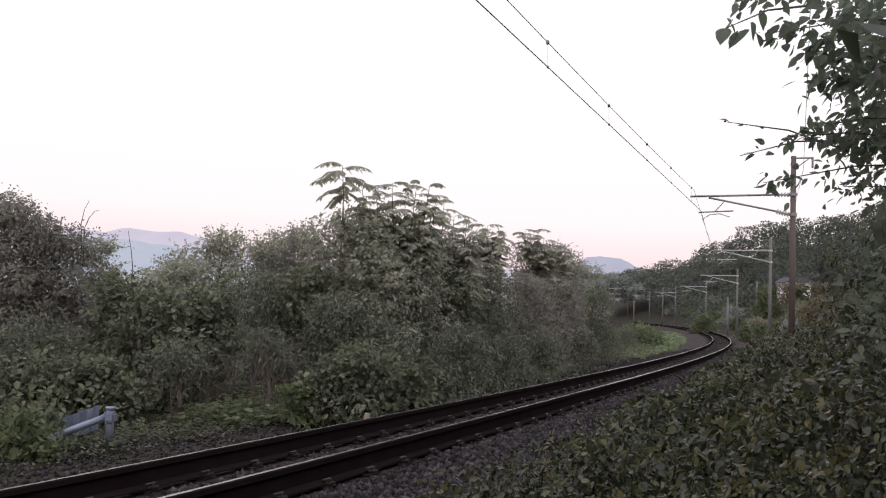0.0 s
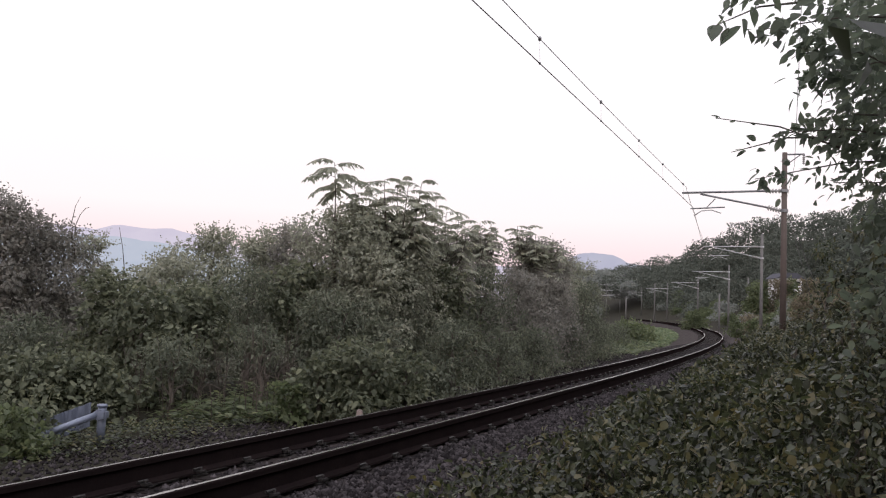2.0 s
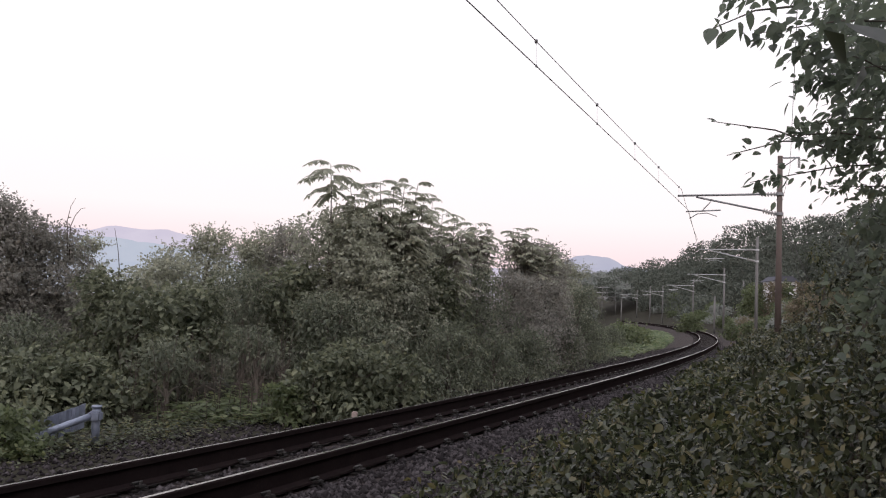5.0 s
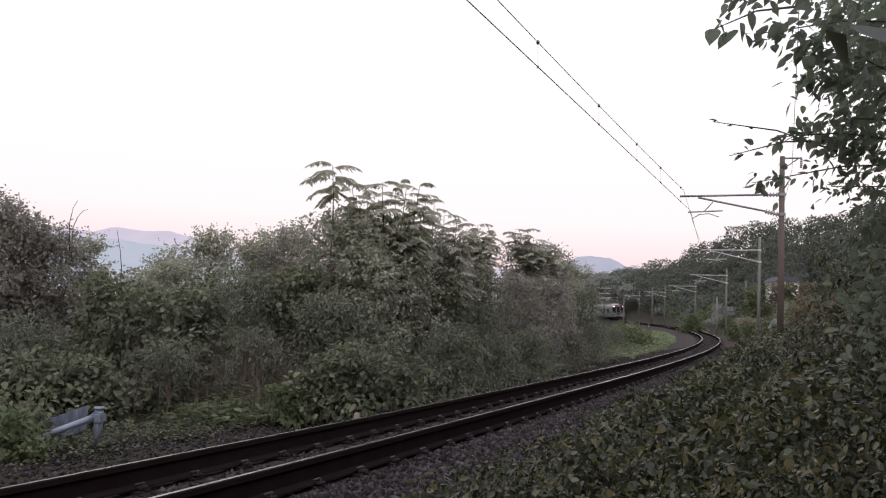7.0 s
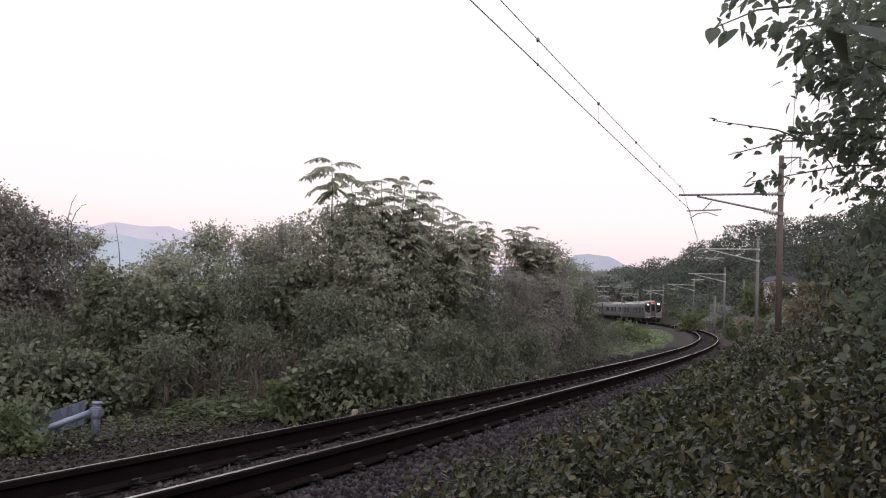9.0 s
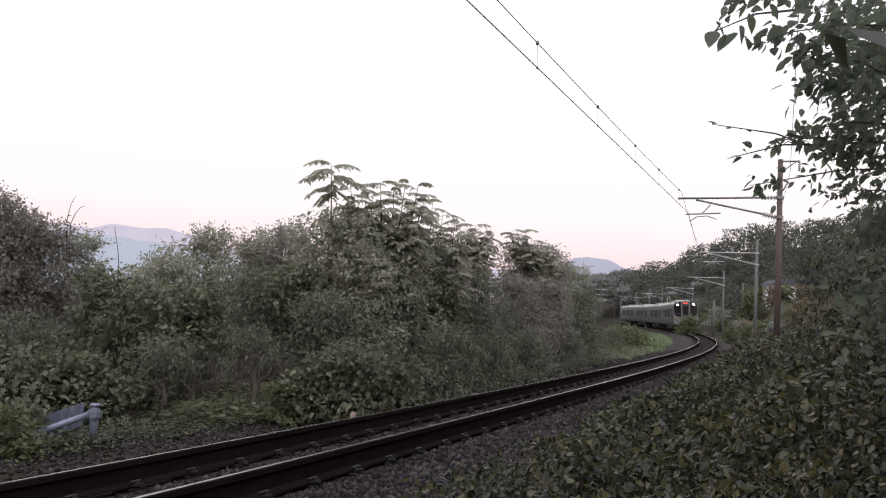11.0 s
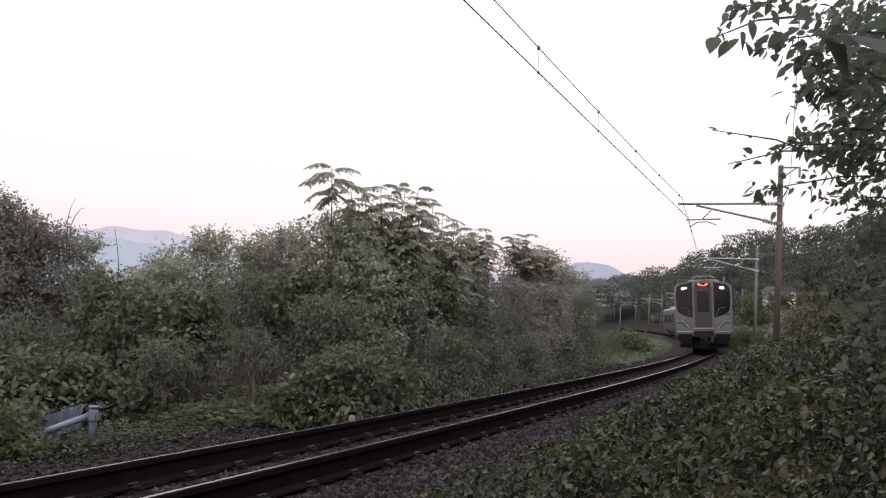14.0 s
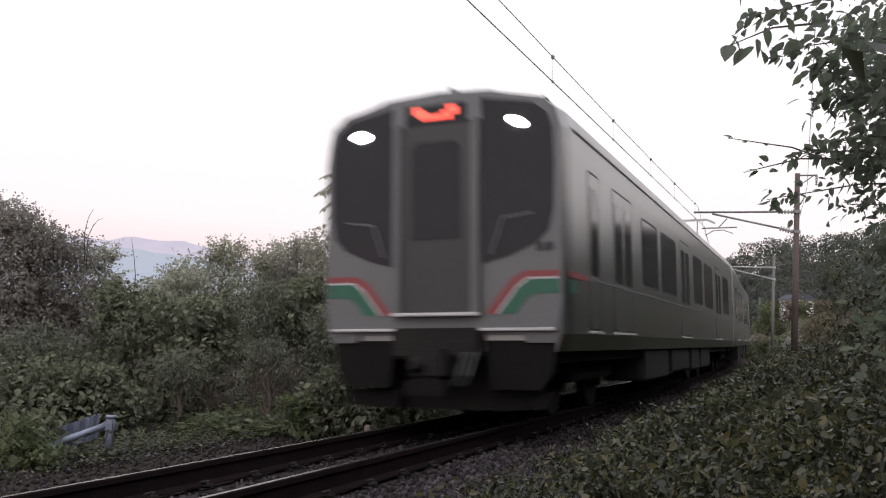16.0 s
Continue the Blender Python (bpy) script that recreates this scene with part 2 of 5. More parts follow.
def on_track(s, off=0.0, up=0.0, cant=CANT):
    """World point at s metres along the line, off metres to its right and up from the rail heads."""
    x, y, h = (float(np.interp(s, TS, v)) for v in (TX, TY, TH))
    z = float(grade(s))
    c, sn = math.cos(cant), math.sin(cant)
    o, z2 = off * c - up * sn, off * sn + up * c
    return Vector((x + math.cos(h) * o, y + math.sin(h) * o, z + z2))


def track_xyz(off, up, s):
    """The same for arrays."""
    x, y, h = np.interp(s, TS, TX), np.interp(s, TS, TY), np.interp(s, TS, TH)
    c, sn = math.cos(CANT), math.sin(CANT)
    o, z2 = off * c - up * sn, off * sn + up * c
    return np.stack([x + np.cos(h) * o, y + np.sin(h) * o, grade(s) + z2], -1)


def track_offset(x, y):
    """Distance to the right of the line (left: negative) and s, for arrays of ground points."""
    x, y = np.atleast_1d(x).astype(float), np.atleast_1d(y).astype(float)
    cx, cy, ch, cs = TX[::4], TY[::4], TH[::4], TS[::4]
    off, ss = np.empty(len(x)), np.empty(len(x))
    for a in range(0, len(x), 4000):
        d2 = (x[a:a + 4000, None] - cx) ** 2 + (y[a:a + 4000, None] - cy) ** 2
        i = np.argmin(d2, 1)
        off[a:a + 4000] = (x[a:a + 4000] - cx[i]) * np.cos(ch[i]) + (y[a:a + 4000] - cy[i]) * np.sin(ch[i])
        far = np.sqrt(d2[np.arange(len(i)), i])
        off[a:a + 4000] = np.sign(off[a:a + 4000]) * far
        ss[a:a + 4000] = cs[i]
    return off, ss


def smooth(a, b, v):
    t = np.clip((v - a) / (b - a), 0, 1)
    return t * t * (3 - 2 * t)


def ground_z(x, y):
    """Height of the ground sheet."""
    x, y = np.atleast_1d(x).astype(float), np.atleast_1d(y).astype(float)
    off, s = track_offset(x, y)
    z = np.full(len(x), -0.62)
    z += 0.16 * np.sin(x * 0.7 + 1.3) * np.sin(y * 0.6) * smooth(3.2, 6, abs(off))
    z += grade(np.clip(s, -10, 420)) * (1 - smooth(8, 40, abs(off)))
    z -= 1.6 * smooth(5, 22, -off)
    z += 1.5 * smooth(4.5, 12, off) * smooth(6, 18, y)
    z += 24.0 * smooth(35, 110, x) * smooth(110, 215, y)
    r = np.hypot(x, y)
    return z * (1 - smooth(700, 1600, r)) - 2.0 * smooth(700, 1600, r)


def gz(x, y):
    return float(ground_z([x], [y])[0])


# ---------------------------------------------------------------- mesh helpers
def link_mesh(name, verts, faces, mat, parent=None, label="", smooth_on=False, m=None):
    me = bpy.data.meshes.new(name)
    me.from_pydata([tuple(v) for v in verts], [], [tuple(f) for f in faces])
    me.materials.append(mat)
    if smooth_on:
        me.polygons.foreach_set("use_smooth", [True] * len(me.polygons))
    me.update()
    ob = new(name, me)
    if parent is not None:
        ob.parent = parent
    if m is not None:
        ob.matrix_basis = m
    if label:
        tagged(ob, label)
    return ob


def part(name, bm, mat, parent=None, label="", smooth_on=False):
    me = bpy.data.meshes.new(name)
    bmesh.ops.recalc_face_normals(bm, faces=bm.faces)
    bm.to_mesh(me)
    bm.free()
    me.materials.append(mat)
    if smooth_on:
        me.polygons.foreach_set("use_smooth", [True] * len(me.polygons))
    ob = new(name, me)
    if parent is not None:
        ob.parent = parent
    if label:
        tagged(ob, label)
    return ob


def empty(name, at=(0, 0, 0)):
    ob = new(name)
    ob.empty_display_size = 0.3
    ob.location = at
    return ob


def box(bm, cx, cy, cz, sx, sy, sz, bevel=0.0, m=None):
    r = bmesh.ops.create_cube(bm, size=1.0, matrix=(m or Matrix()) @ Matrix.Translation((cx, cy, cz)) @ Matrix.Diagonal((sx, sy, sz, 1)))
    if bevel:
        es = {e for v in r["verts"] for e in v.link_edges}
        bmesh.ops.bevel(bm, geom=list(es), offset=bevel, segments=2, affect="EDGES")
    return bm


def tube(bm, a, b, r0, r1=None, seg=8):
    a, b = Vector(a), Vector(b)
    d = b - a
    if d.length < 1e-6:
        return bm
    m = Matrix.Translation((a + b) / 2) @ d.to_track_quat("Z", "Y").to_matrix().to_4x4()
    bmesh.ops.create_cone(bm, cap_ends=True, segments=seg, radius1=r0, radius2=r0 if r1 is None else r1, depth=d.length, matrix=m)
    return bm


def tube_path(bm, pts, r0, r1, seg=6):
    n = len(pts) - 1
    for i in range(n):
        tube(bm, pts[i], pts[i + 1], r0 + (r1 - r0) * i / n, r0 + (r1 - r0) * (i + 1) / n, seg)
    return bm


def prism(bm, poly, y0, y1):
    """A plate: polygon in x, z, from y0 to y1."""
    a = [bm.verts.new((x, y0, z)) for x, z in poly]
    b = [bm.verts.new((x, y1, z)) for x, z in poly]
    bm.faces.new(a)
    bm.faces.new(b[::-1])
    n = len(poly)
    for i in range(n):
        bm.faces.new((a[i], b[i], b[(i + 1) % n], a[(i + 1) % n]))
    return bm


def sweep(name, profile, s_list, mat, parent=None, label="", closed=True, smooth_on=False):
    """A profile of (off, up) swept along the track."""
    s = np.array(s_list)
    k = len(profile)
    rows = np.stack([track_xyz(o, u, s) for o, u in profile], 1).reshape(-1, 3)
    faces = []
    for i in range(len(s) - 1):
        for j in range(k if closed else k - 1):
            a, b = i * k + j, i * k + (j + 1) % k
            faces.append((a, b, b + k, a + k))
    return link_mesh(name, rows, faces, mat, parent, label, smooth_on)


# ---------------------------------------------------------------- leaves
def leaf_outline(width, tip=0.35, waist=0.42):
    """A smooth pointed leaf blade folded along its midrib."""
    ys = [0.0, 0.10, 0.28, waist, 0.66, 0.84, 1.0]
    ws = [0.0, 0.55, 0.92, 1.0, 0.78, tip, 0.0]
    mid = [(0, y, -0.10 * y * y) for y in ys]
    right = [(width * w, y, 0.07 * w - 0.12 * y * y) for y, w in zip(ys[1:-1], ws[1:-1])]
    left = [(-x, y, z) for x, y, z in right]
    v, f = mid + right + left, []
    n = len(ys)
    for side, o in ((1, n), (-1, n + len(right))):
        quads = [(0, o, 1)] + [q for i in range(len(right) - 1) for q in ((i + 1, o + i, o + i + 1), (i + 1, o + i + 1, i + 2))] + [(n - 2, o + len(right) - 1, n - 1)]
        f += [q if side > 0 else q[::-1] for q in quads]
    return v, f


LEAF_SHAPES = {
    "smooth": leaf_outline(0.24),
    "fine": ([(0, 0, 0), (0.19, 0.30, 0.05), (0.16, 0.66, 0.02), (0, 1, -0.10), (-0.16, 0.66, 0.02), (-0.19, 0.30, 0.05)],
             [(0, 1, 2), (0, 2, 3), (0, 3, 4), (0, 4, 5)]),
    "vine": ([(0, 0, 0), (0.36, 0.24, 0.06), (0.28, 0.66, 0.02), (0, 1, -0.12), (-0.28, 0.66, 0.02), (-0.36, 0.24, 0.06)],
             [(0, 1, 2), (0, 2, 3), (0, 3, 4), (0, 4, 5)]),
    "round": leaf_outline(0.42, 0.45, 0.40),
    "oval": ([(0, 0, 0), (0.30, 0.28, 0.05), (0.26, 0.68, 0.04), (0, 1, -0.08), (-0.26, 0.68, 0.04), (-0.30, 0.28, 0.05), (0, 0.5, -0.03)],
             [(0, 1, 6), (1, 2, 6), (2, 3, 6), (3, 4, 6), (4, 5, 6), (5, 0, 6)]),
    "broad": ([(0, 0, 0), (0.44, 0.22, 0.06), (0.40, 0.62, 0.03), (0, 1, -0.12), (-0.40, 0.62, 0.03), (-0.44, 0.22, 0.06), (0, 0.45, -0.04)],
              [(0, 1, 6), (1, 2, 6), (2, 3, 6), (3, 4, 6), (4, 5, 6), (5, 0, 6)]),
    "lance": ([(0, 0, 0), (0.16, 0.35, 0.03), (0, 1, -0.06), (-0.16, 0.35, 0.03)], [(0, 1, 2), (0, 2, 3)]),
    "kite": ([(0, 0, 0), (0.36, 0.42, 0.06), (0, 1, -0.06), (-0.36, 0.42, 0.06)], [(0, 1, 2), (0, 2, 3)]),
}


def leaf_mesh(name, pos, direction, normal, size, shape, mat, parent=None, label=""):
    """Many leaves in one mesh: base points, growth directions, rough normals and lengths as arrays."""
    tv, tf = LEAF_SHAPES[shape]
    tv, tf = np.array(tv, float), np.array(tf, int)
    d = direction / (np.linalg.norm(direction, axis=1, keepdims=True) + 1e-9)
    x = np.cross(d, normal)
    x /= np.linalg.norm(x, axis=1, keepdims=True) + 1e-9
    nn = np.cross(x, d)
    n, k = len(pos), len(tv)
    v = pos[:, None] + size[:, None, None] * (tv[None, :, 0, None] * x[:, None] + tv[None, :, 1, None] * d[:, None] + tv[None, :, 2, None] * nn[:, None])
    f = (tf[None] + (np.arange(n) * k)[:, None, None]).reshape(-1)
    me = bpy.data.meshes.new(name)
    nf = n * len(tf)
    me.vertices.add(n * k)
    me.vertices.foreach_set("co", v.reshape(-1).astype(np.float32))
    me.loops.add(nf * 3)
    me.loops.foreach_set("vertex_index", f.astype(np.int32))
    me.polygons.add(nf)
    me.polygons.foreach_set("loop_start", (np.arange(nf) * 3).astype(np.int32))
    me.materials.append(mat)
    me.update(calc_edges=True)
    ob = new(name, me)
    if parent is not None:
        ob.parent = parent
    if label:
        tagged(ob, label)
    return ob


def unit(rng, n):
    v = rng.normal(size=(n, 3))
    return v / np.linalg.norm(v, axis=1, keepdims=True)


def cloud(rng, blobs, per, depth=0.35):
    """Points on and just under the skins of blobs (x, y, z, rx, ry, rz), with outward directions."""
    P, N = [], []
    w = np.array([b[3] * b[5] + b[4] * b[5] + b[3] * b[4] for b in blobs])
    counts = np.maximum(8, per * w / w.sum()).astype(int)
    for b, c in zip(blobs, counts):
        u = unit(rng, c)
        r = 1 - depth * rng.random(c) ** 1.5
        lump = 1 + 0.16 * np.sin(5 * u[:, 0] + b[0] * 3) * np.sin(5 * u[:, 1] + b[1]) + 0.1 * np.sin(9 * u[:, 2] + b[0])
        p = u * np.array(b[3:6]) * (r * lump)[:, None]
        P.append(p + np.array(b[:3]))
        N.append(u / np.array(b[3:6]))
    N = np.concatenate(N)
    return np.concatenate(P), N / np.linalg.norm(N, axis=1, keepdims=True)

# ---------------------------------------------------------------- ground, far ranges
def build_ground():
    rad = np.concatenate([np.linspace(0.5, 60, 90), np.geomspace(62, 4700, 60)])
    ang = np.radians(np.arange(0, 360, 2.0))
    R, A = np.meshgrid(rad, ang, indexing="ij")
    x, y = (R * np.sin(A)).ravel(), (R * np.cos(A)).ravel()
    z = ground_z(x, y)
    verts = list(zip(x, y, z)) + [(0, 0, gz(0, 0))]
    k, faces = len(ang), []
    for i in range(len(rad) - 1):
        for j in range(k):
            a, b = i * k + j, i * k + (j + 1) % k
            faces.append((a, b, b + k, a + k))
    c = len(verts) - 1
    faces += [(c, (j + 1) % k, j) for j in range(k)]
    g = link_mesh("ground", verts, faces, M_SOIL, smooth_on=True)
    tagged(g, "dark soil with leaf litter under the undergrowth", "ground", kind="structure")


build_ground()


def far_range(name, label, ridge, dist, base, mat, thick=500.0):
    """A mountain range: ridge of (x, z) at a distance, sloping down to both sides."""
    xs = np.linspace(ridge[0][0], ridge[-1][0], 90)
    zs = np.interp(xs, [r[0] for r in ridge], [r[1] for r in ridge])
    zs = zs + np.array([6 * noise.noise((x * 0.012, dist, 0)) + 3 * noise.noise((x * 0.05, dist, 4)) for x in xs])
    verts, faces, rows = [], [], 8
    for i in range(rows):
        t = i / (rows - 1)
        for x, z in zip(xs, zs):
            bumpy = 12 * noise.noise((x * 0.01, i * 0.8, dist)) * (1 - abs(2 * t - 1))
            h = base + (z - base) * (t if i < rows - 1 else 1)
            verts.append((x, dist - thick * (1 - t) + bumpy, h))
    for x in xs:
        verts.append((x, dist + thick, base))
    k = len(xs)
    for i in range(rows):
        for j in range(k - 1):
            faces.append((i * k + j, i * k + j + 1, (i + 1) * k + j + 1, (i + 1) * k + j))
    tagged(link_mesh(name, verts, faces, mat, smooth_on=True), label, "mountain", kind="structure")


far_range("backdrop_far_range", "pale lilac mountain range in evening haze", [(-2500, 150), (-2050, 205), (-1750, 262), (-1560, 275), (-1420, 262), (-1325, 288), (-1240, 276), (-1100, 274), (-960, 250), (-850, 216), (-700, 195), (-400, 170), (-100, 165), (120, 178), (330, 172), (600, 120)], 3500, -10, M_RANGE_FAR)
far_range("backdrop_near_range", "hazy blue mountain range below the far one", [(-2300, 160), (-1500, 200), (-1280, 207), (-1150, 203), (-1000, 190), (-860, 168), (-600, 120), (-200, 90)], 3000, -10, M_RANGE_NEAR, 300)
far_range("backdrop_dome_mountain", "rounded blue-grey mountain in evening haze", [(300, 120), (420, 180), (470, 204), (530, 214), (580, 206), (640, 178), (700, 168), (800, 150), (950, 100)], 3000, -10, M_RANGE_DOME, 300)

# ---------------------------------------------------------------- railway track
track = empty("railway_track")
tagged(track, "single railway track with rusty rails on dark ballast", "railway track", kind="structure")
S_FINE = list(np.arange(-30, 140, 1.0)) + list(np.arange(140, 520, 4.0))
BED = [(-3.5, -0.66), (-2.75, -0.46), (-1.75, -0.255), (-1.2, -0.215), (-0.75, -0.222), (-0.3, -0.222), (0.3, -0.222), (0.75, -0.218), (1.2, -0.210), (1.75, -0.28), (2.7, -0.60), (3.0, -0.78)]
bed = sweep("ballast", BED, S_FINE, M_BALLAST, closed=False, smooth_on=True)
tagged(bed, "dark grey-brown crushed stone ballast bed", "ballast", kind="structure")
HEAD = [(-0.034, -0.005), (-0.030, 0.0), (0.030, 0.0), (0.034, -0.005), (0.034, -0.040), (0.011, -0.052), (0.010, -0.152), (0.070, -0.172), (0.072, -0.186), (-0.072, -0.186), (-0.070, -0.172), (-0.010, -0.152), (-0.011, -0.052), (-0.034, -0.040)]
for side in (-1, 1):
    c = side * 0.568
    sweep("rail", [(c + o, u - 0.002) for o, u in HEAD], S_FINE, M_RAIL_SIDE, track, "rust-brown steel rail")
    sweep("rail_head", [(c - 0.019, 0.001), (c + 0.019, 0.001), (c + 0.019, -0.003), (c - 0.019, -0.003)], S_FINE, M_RAIL_TOP, track, "worn shiny running surface")


def sleeper_mesh():
    bm = bmesh.new()
    box(bm, 0, 0, -0.075, 2.1, 0.21, 0.15, 0.012)
    me = bpy.data.meshes.new("sleeper")
    bm.to_mesh(me)
    bm.free()
    me.materials.append(M_SLEEPER)
    return me


def clip_mesh():
    bm = bmesh.new()
    box(bm, 0, 0, 0.008, 0.24, 0.15, 0.016, 0.004)
    for sd in (-1, 1):
        box(bm, sd * 0.10, 0, 0.034, 0.06, 0.08, 0.02, 0.005)
        tube(bm, (sd * 0.105, 0, 0.03), (sd * 0.105, 0, 0.068), 0.013, 0.011, 6)
        tube(bm, (sd * 0.07, -0.05, 0.055), (sd * 0.07, 0.05, 0.055), 0.012, 0.012, 6)
    me = bpy.data.meshes.new("rail_clip")
    bm.to_mesh(me)
    bm.free()
    me.materials.append(M_CLIP)
    return me


def track_pose(s, off=0.0, up=0.0):
    h = float(np.interp(s, TS, TH))
    return Matrix.Translation(on_track(s, off, up)) @ pose(0, 0, 0, 0, 0, math.degrees(h)) @ pose(0, 0, 0, 0, -math.degrees(CANT), 0)


def build_sleepers():
    sm, cm = sleeper_mesh(), clip_mesh()
    rng = random.Random(5)
    s, count = -9.0, 0
    while s < 130:
        ob = new("sleeper", sm)
        ob.parent = track
        ob.matrix_basis = track_pose(s + rng.uniform(-0.02, 0.02), rng.uniform(-0.02, 0.02), -0.215) @ pose(0, 0, 0, 0, 0, rng.uniform(-0.6, 0.6))
        if s < 55:
            for side in (-1, 1):
                c = new("rail_clip", cm)
                c.parent = ob
                c.matrix_basis = pose(side * 0.568, 0, 0.004)
        s += 0.6
        count += 1


def build_stones():
    """Loose crushed stone over the ballast shoulders and between the sleepers."""
    rng = np.random.default_rng(11)
    tv = np.array([(1, 0, 0), (-1, 0, 0), (0, 1, 0), (0, -1, 0), (0, 0, 1), (0, 0, -1)], float)
    tf = np.array([(0, 2, 4), (2, 1, 4), (1, 3, 4), (3, 0, 4), (2, 0, 5), (1, 2, 5), (3, 1, 5), (0, 3, 5)])
    n = 90000
    s = -8 + 48 * rng.random(n) ** 1.7
    o = np.where(rng.random(n) < 0.55, rng.uniform(-3.9, 2.9, n), rng.uniform(0.7, 2.7, n))
    u = np.interp(o, [b[0] for b in BED], [b[1] for b in BED])
    p = track_xyz(o, u, s)
    p[:, 2] = np.where(abs(o) > 1.75, np.maximum(p[:, 2], ground_z(p[:, 0], p[:, 1]) + 0.006), p[:, 2])
    keep = abs(abs(o) - 0.568) > 0.09
    p = p[keep]
    n = len(p)
    size = 0.013 + 0.024 * rng.random(n) ** 1.5
    d = np.array([unit(rng, n) for _ in range(3)])
    v = p[:, None] + (tv[None] * (0.6 + 0.7 * rng.random((n, 6, 1)))) @ np.eye(3) * size[:, None, None]
    v += (d[0][:, None] * (v - p[:, None])[..., :1] * 0.5)
    f = (tf[None] + (np.arange(n) * 6)[:, None, None]).reshape(-1, 3)
    me = bpy.data.meshes.new("ballast_stones")
    me.vertices.add(n * 6)
    me.vertices.foreach_set("co", v.reshape(-1).astype(np.float32))
    me.loops.add(len(f) * 3)
    me.loops.foreach_set("vertex_index", f.reshape(-1).astype(np.int32))
    me.polygons.add(len(f))
    me.polygons.foreach_set("loop_start", (np.arange(len(f)) * 3).astype(np.int32))
    me.materials.append(M_STONE)
    me.update(calc_edges=True)
    tagged(new("ballast_stones", me), "loose grey-brown crushed stones along the rails", "ballast stones", kind="stuff")


build_stones()


# ---------------------------------------------------------------- catenary
def insulator(parent, a, b, r=0.07, n=5):
    a, b = Vector(a), Vector(b)
    bm = bmesh.new()
    tube(bm, a, b, r * 0.4, r * 0.4, 8)
    for i in range(n):
        t = (i + 0.5) / n
        tube(bm, a.lerp(b, t - 0.28 / n), a.lerp(b, t + 0.28 / n), r, r * 0.75, 10)
    return part("insulator", bm, M_INSUL, parent, "grey ribbed porcelain insulator", True)


def catenary_mast(s, off, height, reg_z, mat, tube_mat, r=0.13, label="", bracket=False, thick=1.0):
    """A pole beside the track with its hinged cantilever; parts in world axes about the pole's foot."""
    foot = on_track(s, off, 0, 0)
    foot.z = gz(foot.x, foot.y) - 0.1
    mast = empty("catenary_mast", foot)
    h = float(np.interp(s, TS, TH))
    inward = Vector((-math.cos(h), -math.sin(h), 0))
    reach = off + 0.75
    z = lambda v: v - foot.z
    bm = bmesh.new()
    tube(bm, (0, 0, 0), (0, 0, z(height)), r, r * 0.72, 14)
    part("pole", bm, mat, mast, smooth_on=True)
    for hz in (reg_z + 1.02, reg_z + 0.2):
        bm = bmesh.new()
        tube(bm, (0, 0, z(hz) - 0.06), (0, 0, z(hz) + 0.06), r * 1.12, r * 1.12, 12)
        part("pole_band", bm, tube_mat, mast, "steel clamp band")
    top_a, top_b = inward * 0.75 + Vector((0, 0, z(reg_z + 1.02))), inward * reach + Vector((0, 0, z(reg_z + 0.98)))
    dia_a, dia_b = inward * 0.65 + Vector((0, 0, z(reg_z + 0.34))), inward * (reach - 0.75) + Vector((0, 0, z(reg_z + 0.92)))
    insulator(mast, inward * r + Vector((0, 0, z(reg_z + 1.02))), top_a, 0.075 * thick)
    insulator(mast, inward * r + Vector((0, 0, z(reg_z + 0.2))), dia_a, 0.085 * thick)
    bm = bmesh.new()
    tube(bm, top_a, top_b, 0.033 * thick, None, 8)
    part("top_tube", bm, tube_mat, mast, smooth_on=True)
    bm = bmesh.new()
    tube(bm, dia_a, dia_b, 0.03 * thick, None, 8)
    part("cantilever_tube", bm, tube_mat, mast, smooth_on=True)
    bm = bmesh.new()
    p0 = inward * (reach - 1.35) + Vector((0, 0, z(reg_z + 0.72)))
    p1 = inward * (reach - 0.35) + Vector((0, 0, z(reg_z + 0.30)))
    tube(bm, inward * (reach - 1.75) + Vector((0, 0, z(reg_z + 0.36))), p1, 0.022 * thick, None, 8)
    tube(bm, p0, inward * (reach - 1.0) + Vector((0, 0, z(reg_z + 0.33))), 0.016 * thick, None, 6)
    part("registration_tube", bm, tube_mat, mast)
    bm = bmesh.new()
    q = [inward * (reach - 1.6) + Vector((0, 0, z(reg_z + 0.1))), inward * (reach - 1.2) + Vector((0, 0, z(reg_z + 0.24))), inward * (reach - 0.8) + Vector((0, 0, z(reg_z + 0.2))), inward * (reach - 0.5) + Vector((0, 0, z(reg_z)))]
    tube_path(bm, q, 0.014 * thick, 0.014 * thick)
    part("steady_arm", bm, tube_mat, mast)
    if bracket:
        bm = bmesh.new()
        tube(bm, (0, 0, z(height) - 0.08), -inward * 0.75 + Vector((0, 0, z(height) - 0.08)), 0.035, None, 8)
        tube(bm, (0, 0, z(height) - 0.55), -inward * 0.6 + Vector((0, 0, z(height) - 0.1)), 0.022, None, 8)
        part("feeder_bracket", bm, tube_mat, mast)
        insulator(mast, -inward * 0.72 + Vector((0, 0, z(height) - 0.1)), -inward * 0.72 + Vector((0, 0, z(height) - 0.5)), 0.06)
    tagged(mast, label, "catenary mast", "catenary masts along the track")
    return mast


